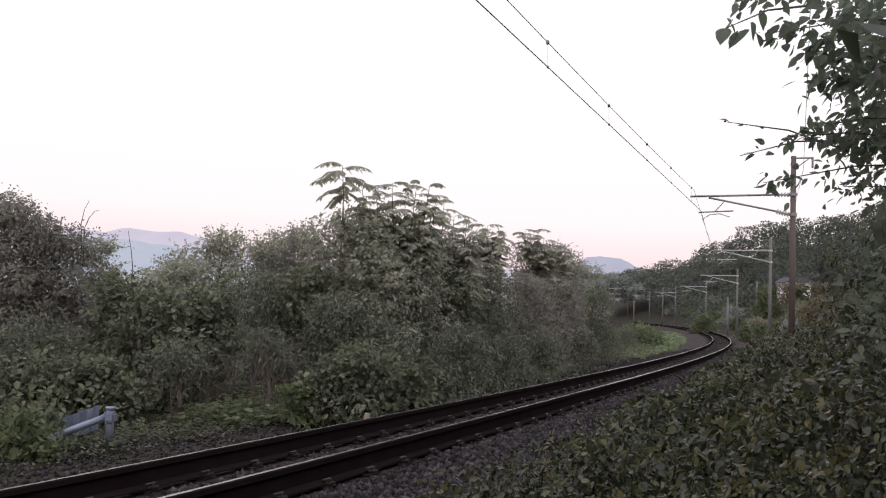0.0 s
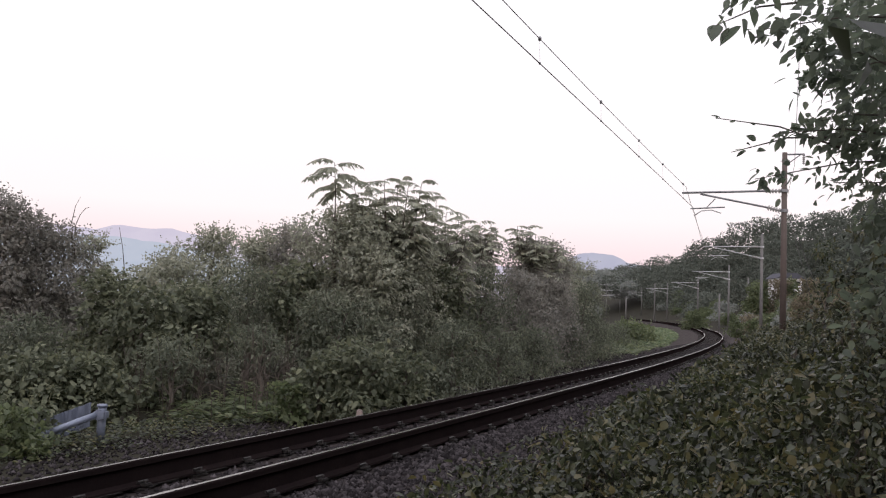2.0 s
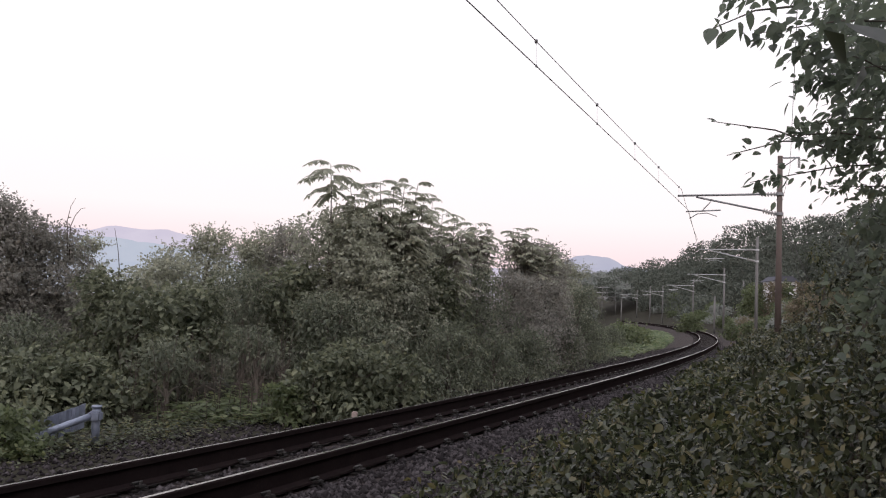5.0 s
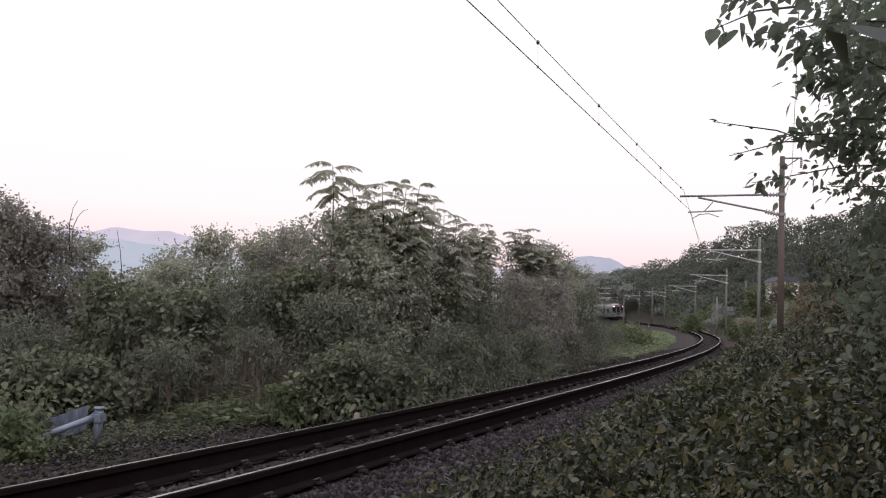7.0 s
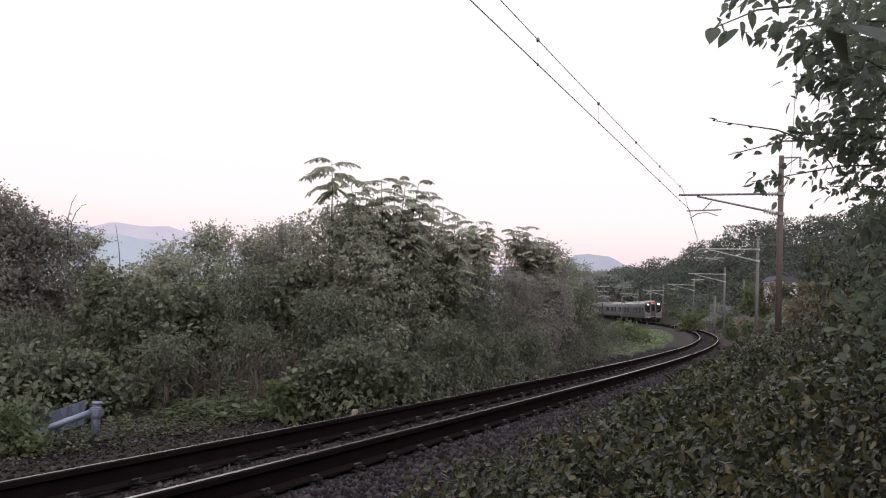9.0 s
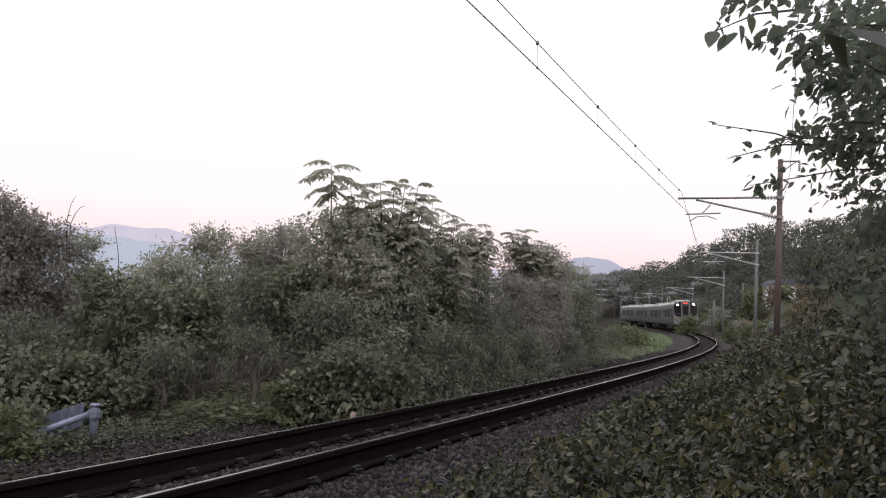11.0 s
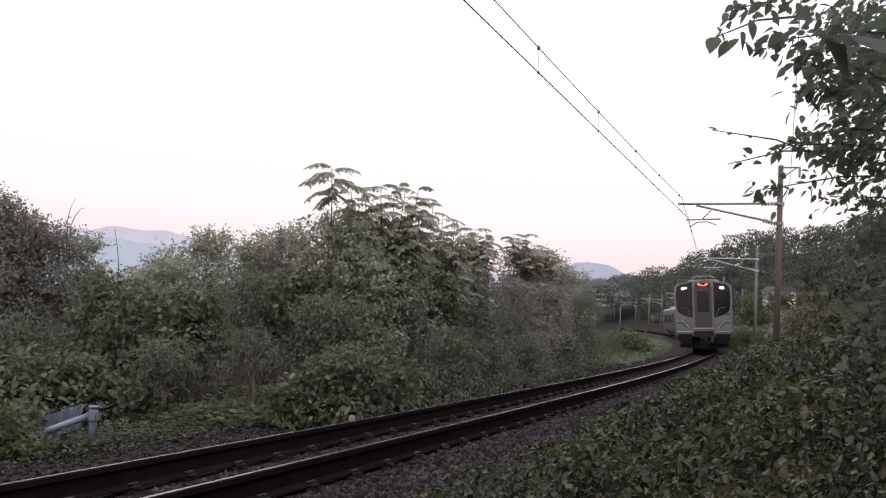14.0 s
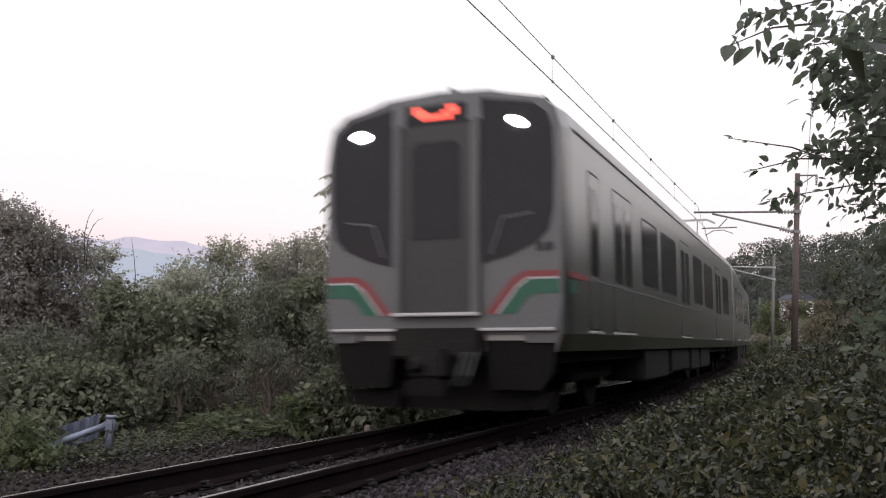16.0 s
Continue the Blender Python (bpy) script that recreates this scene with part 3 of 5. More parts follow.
MASTS = [(28.4, 3.3, 8.05, 5.45, "brown"), (55.5, 3.2, 7.2, 5.3, "concrete"), (91.5, 3.2, 7.1, 5.3, "concrete"), (126.0, 3.2, 7.4, 5.3, "concrete"), (160.0, 3.2, 7.5, 5.3, "concrete"), (192.0, 3.2, 7.5, 5.3, "concrete"), (222.0, 3.2, 7.5, 5.3, "concrete")]
for i, (s, off, top, reg, kind) in enumerate(MASTS):
    catenary_mast(s, off, top, reg, M_MAST if kind == "brown" else M_CONCRETE, M_TUBE if i == 0 else M_TUBE_PALE, (0.14 if i == 0 else 0.125), ("brown-painted steel catenary mast with a cantilever arm" if kind == "brown" else "pale concrete catenary mast with a cantilever arm"), i == 0, 1.35 if i == 0 else 1.15)


def wire(name, label, spans, r, group=""):
    bm = bmesh.new()
    for a, b, sag in spans:
        a, b = Vector(a), Vector(b)
        n = 10
        pts = [a.lerp(b, i / n) - Vector((0, 0, sag * 4 * (i / n) * (1 - i / n))) for i in range(n + 1)]
        tube_path(bm, pts, r, r, 5)
    ob = part(name, bm, M_WIRE)
    return tagged(ob, label, "overhead wire", group or "overhead wires", kind="structure")


CON_A, CON_N = Vector((9.58, 33.6, 5.45)), Vector((0.18, 11.4, 5.36))
MES_A, MES_N = Vector((9.30, 33.6, 6.24)), Vector((0.67, 12.9, 5.93))
CON_B = CON_N + (CON_N - CON_A) * 0.75
MES_B = MES_N + (MES_N - MES_A) * 0.95
reg_pts = [CON_A] + [on_track(s, 0.15 * (-1) ** i - 0.33, 0, 0) + Vector((0, 0, reg)) for i, (s, off, top, reg, k) in enumerate(MASTS)][1:]
mes_pts = [MES_A] + [p + Vector((0, 0, 0.98)) for p in reg_pts[1:]]
wire("contact_wire", "grey copper contact wire above the track", [(CON_B, CON_A, 0.0)] + [(reg_pts[i], reg_pts[i + 1], 0.0) for i in range(len(reg_pts) - 1)], 0.0095)
wire("messenger_wire", "stranded messenger wire above the contact wire", [(MES_B, MES_N, 0.0), (MES_N, MES_A, 0.05)] + [(mes_pts[i], mes_pts[i + 1], 0.3) for i in range(len(mes_pts) - 1)], 0.008)
FEED_A = Vector((14.37, 35.7, 7.62))
FEED_N = Vector((6.95, 17.0, 7.68))
wire("feeder_wire", "thin feeder wire on the field side of the masts", [(FEED_N + (FEED_N - FEED_A) * 0.9, FEED_N, 0.1), (FEED_N, FEED_A, 0.15), (FEED_A, on_track(55.5, 3.9, 0, 0) + Vector((0, 0, 6.6)), 0.4)], 0.008)
wire("guy_wire", "steel guy wires from the mast to the ground", [((13.75, 35.5, 6.6), (16.3, 38.5, 2.2), 0.0), ((13.75, 35.5, 6.3), (16.6, 38.0, 2.0), 0.0)], 0.012)


def droppers():
    """Hangers between messenger and contact wire, each with its two clamps."""
    for ym, yc in ((14.94, 14.49), (19.51, 18.8), (24.03, 23.01), (28.1, 26.76), (32.84, 31.07)):
        tm = (ym - MES_N.y) / (MES_A.y - MES_N.y)
        tc = (yc - CON_N.y) / (CON_A.y - CON_N.y)
        a, b = MES_N.lerp(MES_A, tm), CON_N.lerp(CON_A, tc)
        a.z -= 0.05 * 4 * tm * (1 - tm)
        ob = empty("dropper", b)
        bm = bmesh.new()
        tube(bm, (0, 0, 0), a - b, 0.0028, None, 5)
        part("hanger_rod", bm, M_WIRE, ob)
        for p, r in ((a - b, 0.045), (Vector((0, 0, 0)), 0.028)):
            bm = bmesh.new()
            bmesh.ops.create_icosphere(bm, subdivisions=2, radius=r, matrix=Matrix.Translation(p) @ Matrix.Diagonal((0.7, 1.2, 1, 1)))
            part("clamp", bm, M_TUBE, ob)
        tagged(ob, "thin dropper with dark clamps between the wires", "dropper", "droppers on the overhead line")


droppers()


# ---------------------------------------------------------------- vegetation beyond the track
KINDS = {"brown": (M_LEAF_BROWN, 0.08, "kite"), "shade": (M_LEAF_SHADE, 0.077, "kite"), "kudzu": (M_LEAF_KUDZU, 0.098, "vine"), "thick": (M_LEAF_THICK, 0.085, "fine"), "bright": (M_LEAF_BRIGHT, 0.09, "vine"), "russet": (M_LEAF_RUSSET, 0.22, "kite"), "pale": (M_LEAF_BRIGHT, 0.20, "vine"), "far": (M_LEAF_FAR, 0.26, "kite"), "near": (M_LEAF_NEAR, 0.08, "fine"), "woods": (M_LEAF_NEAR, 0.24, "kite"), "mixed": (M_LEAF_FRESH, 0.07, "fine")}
TREES = [
    (-0.74, 19.00, 2.69, 0.62, 'shade'),
    (-1.48, 17.60, 2.43, 0.57, 'shade'),
    (-1.72, 19.00, 3.25, 0.62, 'shade'),
    (-9.56, 20.00, 2.94, 0.52, 'brown'),
    (-4.58, 23.00, 3.06, 0.67, 'shade'),
    (-9.73, 19.00, 3.27, 0.74, 'brown'),
    (-9.02, 20.00, 2.74, 0.78, 'brown'),
    (-11.25, 20.00, 3.60, 0.91, 'brown'),
    (-8.49, 21.00, 2.54, 0.41, 'shade'),
    (-5.70, 21.00, 2.89, 0.68, 'shade'),
    (-5.10, 23.00, 2.80, 0.60, 'shade'),
    (-3.82, 22.00, 3.12, 0.72, 'brown'),
    (-2.08, 18.00, 3.19, 0.88, 'shade'),
    (-5.99, 19.00, 2.11, 0.62, 'shade'),
    (-1.15, 20.00, 3.05, 0.78, 'shade'),
    (-0.16, 21.50, 2.95, 0.70, 'brown'),
    (0.85, 24.00, 3.25, 0.66, 'brown'),
    (2.74, 30.00, 3.65, 0.70, 'brown'),
    (3.88, 32.00, 3.73, 0.75, 'brown'),
    (5.35, 37.00, 3.45, 0.78, 'shade'),
    (-6.30, 18.00, 1.76, 0.47, 'shade'),
]
HEDGE = [
    (-6.03, 15.50, 1.62, 0.56, 'kudzu'),
    (-5.18, 15.00, 1.31, 0.68, 'kudzu'),
    (-7.46, 16.00, 0.77, 0.94, 'thick'),
    (-4.49, 16.00, 1.51, 0.73, 'kudzu'),
    (-3.79, 17.00, 1.82, 0.66, 'thick'),
    (-3.00, 17.50, 1.96, 0.74, 'kudzu'),
    (-1.94, 16.50, 1.42, 0.86, 'thick'),
    (-1.11, 18.50, 1.97, 0.84, 'thick'),
    (-0.16, 20.00, 2.08, 0.78, 'kudzu'),
    (0.99, 22.50, 2.24, 0.81, 'thick'),
    (2.16, 26.00, 2.44, 0.85, 'brown'),
    (3.55, 29.00, 2.45, 0.85, 'brown'),
    (5.50, 34.00, 2.39, 0.84, 'thick'),
    (6.45, 42.00, 2.42, 0.71, 'thick'),
]
LOW = [
    (-5.79, 12.50, 0.39, 0.77, 'kudzu'),
    (-5.10, 12.80, 0.31, 0.58, 'kudzu'),
    (-4.94, 10.20, -0.14, 0.37, 'kudzu'),
    (-4.20, 13.60, 0.57, 0.66, 'thick'),
    (-2.99, 14.50, 0.77, 0.57, 'thick'),
    (-1.84, 13.20, 0.33, 0.52, 'kudzu'),
    (-1.18, 13.30, 0.59, 0.61, 'kudzu'),
    (-0.54, 13.60, 0.41, 0.37, 'kudzu'),
    (-2.20, 12.90, -0.08, 0.22, 'bright'),
    (0.23, 17.00, 0.96, 0.66, 'thick'),
    (1.32, 20.00, 0.71, 0.65, 'thick'),
    (2.52, 24.00, 0.73, 0.78, 'thick'),
    (4.17, 29.00, 0.87, 0.76, 'thick'),
    (6.34, 36.00, 0.96, 0.82, 'thick'),
    (9.64, 48.00, 0.69, 0.81, 'thick'),
    (11.20, 53.50, 0.70, 0.75, 'pale'),
    (12.10, 55.00, 0.62, 0.80, 'pale'),
    (13.10, 56.50, 0.42, 0.75, 'pale'),
    (-4.67, 9.60, -0.15, 0.25, 'bright'),
    (-4.45, 9.50, -0.39, 0.14, 'bright'),
]


def shrub(x, y, top, hw, kind, seed, name="shrub", label="", dense=1.0, size=None, tall=False, wide=1.3, bare=0.0):
    """Stems and a crown of many leaves, from bare * its height up to its top."""
    rng = np.random.default_rng(seed)
    z0 = gz(x, y) - 0.05
    h = top - z0
    hw = hw * wide
    ob = empty(name, (x, y, z0))
    mat, ls, shape = KINDS[kind]
    ls = size or ls
    ends, blobs = [], []
    nb = max(6, int(5 + h * 2.6))
    for i in range(nb):
        f = (i + 0.5) / nb
        w = hw * (1.1 - 0.6 * f * f) if not tall else hw * (0.75 + 0.35 * math.sin(math.pi * min(1, f)))
        a, q = i * 2.4 + rng.uniform(-0.5, 0.5), rng.uniform(0.25, 0.75)
        rr = w * rng.uniform(0.38, 0.62)
        rz = min(rr * rng.uniform(0.55, 0.85), h * 0.4)
        c = (math.cos(a) * w * q, math.sin(a) * w * q * 0.8, min(h - rz * rng.uniform(1.02, 1.5), max(rz * 0.7, f * h)))
        blobs.append((*c, rr, rr, rz))
        ends.append(c)
    blobs.append((rng.uniform(-0.2, 0.2) * hw, 0, h - 0.28 * hw, hw * 0.45, hw * 0.45, 0.28 * hw))
    core = [(0, 0, h * 0.36, hw * 0.75, hw * 0.6, h * 0.36), (0, 0, h * 0.66, hw * 0.6, hw * 0.5, h * 0.27)]
    tr = 0.03 + 0.012 * h
    top_p = Vector((0.1 * hw, 0, h * 0.8))
    bm = bmesh.new()
    tube_path(bm, [(0, 0, 0), (0.04, 0.02, h * 0.3), (-0.03, 0.05, h * 0.55), top_p], tr, tr * 0.3, 7)
    part("trunk", bm, M_BARK, ob)
    for c in ends[:8]:
        bm = bmesh.new()
        b0 = Vector((0, 0.02, min(c[2] * 0.6, h * 0.55)))
        m = b0.lerp(Vector(c), 0.5) + Vector((0, 0, 0.06 * h))
        tube_path(bm, [b0, m, c], tr * 0.45, tr * 0.15, 5)
        part("limb", bm, M_BARK, ob)
    area = sum(4 * math.pi * (b[3] * b[5]) for b in blobs)
    count = int(min(19000, area / (ls * ls) * 1.15 * dense))
    p, n = cloud(rng, blobs, count)
    pc, nc = cloud(rng, core, int(count * 0.35), 0.25)
    p, n = np.concatenate([p, pc]), np.concatenate([n, nc])
    # blades hang outward over one another like shingles
    d = unit(rng, len(p)) * 0.75 + n * 0.55
    d[:, 2] -= 0.55
    nor = n * 0.55 + unit(rng, len(p)) * 0.30
    nor[:, 2] += 0.75
    sz = ls * (0.5 + 0.9 * rng.random(len(p)))
    # loose sprays that break the outline
    twiggy = tall and ls < 0.15
    m = int(30 + (70 if twiggy else 34) * h * dense)
    u = unit(rng, m)
    u[:, 2] = abs(u[:, 2])
    bi = rng.integers(0, len(blobs), m)
    bl = np.array(blobs)[bi]
    base = bl[:, :3] + u * bl[:, 3:6] * 0.9
    ln = rng.uniform(0.5, 1.6, m) * ls * (3.4 if twiggy else 2.0)
    k = 7
    t = np.tile(np.linspace(0.15, 1, k), m)
    sp = np.repeat(base, k, 0) + np.repeat(u * ln[:, None], k, 0) * t[:, None] - np.array([0, 0, ls * 0.9]) * (t ** 2)[:, None]
    sp += unit(rng, len(sp)) * ls * 0.25
    p = np.concatenate([p, sp])
    d = np.concatenate([d, np.repeat(u, k, 0) * 0.5 + unit(rng, len(sp))])
    nor = np.concatenate([nor, unit(rng, len(sp)) + np.array([0, 0, 1.0])])
    sz = np.concatenate([sz, ls * rng.uniform(0.5, 1.0, len(sp))])
    keep = p[:, 2] > 0.02 + bare * h * (0.75 + 0.5 * rng.random(len(p)))
    leaf_mesh("crown", p[keep], d[keep], nor[keep], sz[keep], shape, mat, ob)
    return tagged(ob, label, name.replace("_", " "))


LBL = {"brown": "dusky brown-green tree with a dense leafy crown", "shade": "dusky green tree with a dense leafy crown", "kudzu": "tall shrub smothered in broad-leaved green vine", "thick": "green shrub with small dense leaves in a shade-darkened colour", "pale": "low dull green shrub beside the track", "bright": "low bush smothered in bright yellow-green vine"}
for i, (x, y, top, hw, kind) in enumerate(TREES):
    shrub(x, y, top, hw, kind, 100 + i, "tree", LBL[kind], tall=True, wide=1.38, dense=1.5)
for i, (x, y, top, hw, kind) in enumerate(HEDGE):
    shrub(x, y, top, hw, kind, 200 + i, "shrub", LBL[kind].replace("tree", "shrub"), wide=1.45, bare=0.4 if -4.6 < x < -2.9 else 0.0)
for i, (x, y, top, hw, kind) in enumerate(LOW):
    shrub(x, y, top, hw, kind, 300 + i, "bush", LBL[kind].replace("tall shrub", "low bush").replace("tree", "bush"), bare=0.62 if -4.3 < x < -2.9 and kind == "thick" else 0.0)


def bare_stems():
    """Thin brown stems that show under the vine, too many to count."""
    rng = random.Random(91)
    bm = bmesh.new()
    for i in range(55):
        x, y = rng.uniform(-4.9, -2.3), rng.uniform(12.9, 14.6)
        z = gz(x, y) - 0.05
        h = rng.uniform(0.6, 1.7)
        lx, ly = rng.uniform(-0.25, 0.25), rng.uniform(-0.1, 0.1)
        tube_path(bm, [(x, y, z), (x + lx * 0.4, y + ly, z + h * 0.5), (x + lx, y + ly, z + h)], 0.007, 0.003, 4)
        for k in range(2):
            t = rng.uniform(0.35, 0.8)
            b = Vector((x + lx * t, y + ly, z + h * t))
            tube_path(bm, [b, b + Vector((rng.uniform(-0.25, 0.25), rng.uniform(-0.1, 0.1), rng.uniform(0.1, 0.35)))], 0.005, 0.002, 3)
    tagged(part("bare_stems", bm, M_STEM), "thin bare brown stems under the vine", "stems", kind="stuff")


bare_stems()


def frond_tree(x, y, fork, leaders, seed, label, leaf=0.15, low=0.9):
    """A tree with long pinnate fronds; each leader (x, y, top, frond length, count) bears them in a spiral below its tip."""
    rng = np.random.default_rng(seed)
    z0 = gz(x, y) - 0.05
    ob = empty("tree", (x, y, z0))
    f = Vector((0, 0, fork - z0))
    bm = bmesh.new()
    tube_path(bm, [(0, 0, 0), (0.05, 0, f.z * 0.5), f], 0.07, 0.04, 8)
    part("trunk", bm, M_BARK, ob)
    P, D, N, Z = [], [], [], []
    for tx, ty, tz, ln, count in leaders:
        tp = Vector((tx - x, ty - y, tz - z0))
        mid = Vector((tp.x * 0.8 + rng.uniform(-.06, .06), tp.y * 0.8, f.z + (tp.z - f.z) * 0.5))
        bm = bmesh.new()
        tube_path(bm, [f, mid, tp], 0.015, 0.006, 5)
        turn = rng.uniform(0, 6.28)
        for i in range(count):
            q = i / max(1, count - 1)
            o = tp.lerp(mid, q * low)
            a = turn + i * 2.4 + rng.uniform(-0.35, 0.35)
            out = Vector((math.cos(a), math.sin(a) * 0.9, 0)).normalized()
            L = ln * rng.uniform(0.75, 1.15) * (0.8 + 0.3 * math.sin(3.14 * min(1.0, q + 0.25)))
            lift, fall = rng.uniform(0.30, 0.65) - 0.45 * q, rng.uniform(0.35, 0.62)
            curve = lambda t: o + out * L * t + Vector((0, 0, L * (lift * t - fall * t * t)))
            tube_path(bm, [curve(t) for t in (0, 0.3, 0.6, 1.0)], 0.005, 0.002, 4)
            side = Vector((-out.y, out.x, 0))
            for j in range(10):
                t = 0.15 + 0.85 * j / 9
                c = curve(t)
                for sd in (-1, 1):
                    P.append(c)
                    D.append(side * sd * 0.8 + out * 0.55 + Vector((0, 0, -0.55 + rng.uniform(-.3, .3))))
                    N.append(Vector((0, 0, 1)) + out * 0.3 + Vector(rng.normal(size=3)) * 0.15)
                    Z.append(leaf * (1.15 - 0.55 * abs(t - 0.45)) * rng.uniform(0.75, 1.15))
        part("limb", bm, M_BARK, ob)
    leaf_mesh("crown", np.array(P), np.array(D), np.array(N), np.array(Z), "fine", M_LEAF_SHADE, ob)
    return tagged(ob, label, "tree")


def leaders(points, y, ln, count, seed, fill=2):
    """Branch ends at the crown's outline (x, top) and others lower down inside it."""
    rng = random.Random(seed)
    out = []
    for x, z in points:
        out.append((x, y + rng.uniform(-0.3, 0.3), z, ln * rng.uniform(0.85, 1.1), count))
        for k in range(fill):
            out.append((x + rng.uniform(-0.25, 0.25), y + rng.uniform(-0.8, 0.5), z - rng.uniform(0.25, 0.4) * (k + 1), ln * rng.uniform(0.7, 1.0), count))
    return out


frond_tree(-2.28, 17.7, 2.9, [(-2.34, 17.7, 4.06, 0.66, 11)], 21, "slender tree with long feathery fronds above vine", 0.19, 1.0)
frond_tree(-1.2, 18.6, 1.9, leaders([(-2.0, 3.78), (-1.75, 3.80), (-1.38, 3.90), (-1.08, 3.78), (-0.82, 3.86), (-0.56, 3.90)], 18.6, 0.50, 8, 1, 4), 22, "spreading tree with long feathery fronds", 0.13)
frond_tree(-0.15, 20.4, 1.7, leaders([(-0.6, 3.62), (-0.25, 3.68), (0.0, 3.44), (0.3, 3.27)], 20.4, 0.50, 8, 2, 4), 23, "spreading tree with long feathery fronds", 0.13)
frond_tree(0.9, 23.6, 2.0, leaders([(0.5, 3.40), (0.93, 3.55), (1.25, 3.42)], 23.6, 0.50, 7, 3, 3), 24, "spreading tree with long feathery fronds", 0.14)
frond_tree(2.9, 29.8, 2.7, leaders([(2.45, 4.05), (2.75, 4.02), (3.1, 3.80), (3.5, 3.55), (3.95, 3.36)], 29.8, 0.50, 6, 4, 3), 25, "spreading tree with long feathery fronds", 0.15)


# ---------------------------------------------------------------- far woods and hill
def far_woods(name, label, centres, leaf, count, mat, seed):
    rng = np.random.default_rng(seed)
    p, n = cloud(rng, centres, count, 0.25)
    up = p[:, 2] > -2
    p, n = p[up], n[up]
    nor = n + unit(rng, len(p)) * 0.35 + np.array([0, 0, 0.3])
    ob = leaf_mesh(name, p, n * 0.4 + unit(rng, len(p)), nor, leaf * rng.uniform(0.6, 1.4, len(p)), "kite", mat)
    return tagged(ob, label, "woods", kind="stuff")


def hill_blobs(ridge, back, low, seed, r=(4, 7)):
    """Tree crowns over a slope that falls from a ridge (x, y, z) towards the track."""
    rng = np.random.default_rng(seed)
    out = []
    rx, ry, rz = (np.array(v) for v in zip(*ridge))
    for x in np.arange(rx[0], rx[-1], 2.2):
        for k in range(7):
            t = (k + rng.random() * 0.9) / 7
            y = np.interp(x, rx, ry) - back * t
            top = low + (np.interp(x, rx, rz) - low) * (1 - t) ** 0.8
            w = rng.uniform(*r) * (0.7 if k else 0.6)
            px, lift = x * (1 - 0.25 * t) + rng.uniform(-2, 2), rng.uniform(-1.0, 0.6 if k else 0.2)
            if top - w * 1.45 + lift < 5.5 and abs(track_offset([px], [y])[0][0]) < 9.0:
                continue
            out.append((px, y, top - w * 0.7 + lift, w, w, w * 0.75))
    return out


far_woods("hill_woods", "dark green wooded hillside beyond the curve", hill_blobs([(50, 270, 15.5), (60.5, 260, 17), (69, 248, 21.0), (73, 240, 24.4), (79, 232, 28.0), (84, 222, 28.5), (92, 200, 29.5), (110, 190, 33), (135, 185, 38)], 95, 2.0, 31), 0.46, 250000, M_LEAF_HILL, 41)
far_woods("valley_woods", "green woods on the far side of the valley, haze-tinted leaves", hill_blobs([(22, 235, 14.0), (34, 245, 16.0), (46, 262, 15.0), (58, 262, 16.4)], 70, 1.0, 32, (3, 5)), 0.55, 70000, M_LEAF_FAR, 42)


# ---------------------------------------------------------------- vegetation on the camera's side
def undergrowth(name, label, n, region, leaf, shape, mat, seed, height, lean=0.25):
    """Leafy stems rising from the ground over a stretch (off from the track and s), ONE mass nobody could count."""
    rng = np.random.default_rng(seed)
    s = rng.uniform(region[0], region[1], n)
    o = region[2] + (region[3] - region[2]) * rng.random(n)
    base = track_xyz(o, np.zeros(n), s)
    base[:, 2] = ground_z(base[:, 0], base[:, 1])
    hh = height(base[:, 0], base[:, 1], o, s) * rng.uniform(0.45, 1.0, n)
    k = 9
    t = np.tile(np.linspace(0.3, 1, k), n)
    dirs = unit(rng, n) * lean
    dirs[:, 2] = 1
    pos = np.repeat(base, k, 0) + np.repeat(dirs * hh[:, None], k, 0) * t[:, None]
    ang = np.tile(np.arange(k) * 2.4, n) + np.repeat(rng.uniform(0, 6.28, n), k)
    out = np.stack([np.cos(ang), np.sin(ang), rng.uniform(-0.35, 0.35, n * k)], 1)
    pos += out * 0.04
    far = np.hypot(pos[:, 0], pos[:, 1]) > 2.3
    pos, out = pos[far], out[far]
    nor = np.array([0, 0, 1.0]) + unit(rng, len(pos)) * 0.5 - out * 0.2
    ob = leaf_mesh(name, pos, out, nor, leaf * rng.uniform(0.55, 1.25, len(pos)), shape, mat)
    return tagged(ob, label, "undergrowth", kind="stuff")


def bank_top(o, s, x, y):
    """Height of the leafy mass that covers the bank beside the track."""
    lumps = 0.11 * np.sin(x * 2.3 + 0.7 * y) * np.sin(y * 1.9 - 0.5) + 0.06 * np.sin(x * 5.1 + 1.0) * np.sin(y * 4.3 + x)
    edge = o - 0.18 * np.sin(s * 1.35) - 0.10 * np.sin(s * 3.1 + 1) + 0.26 + 0.16 * smooth(-2.0, -5.0, s)
    z = -0.50 + 0.98 * smooth(1.9, 3.05, edge) + 0.34 * smooth(3.0, 4.3, o) + 0.22 * smooth(1, 12, s) - 0.22 * smooth(-3.5, -7, s) + 0.7 * smooth(4.0, 7.5, o) * smooth(-4, 8, s)
    return z + lumps * smooth(2.0, 2.8, o)


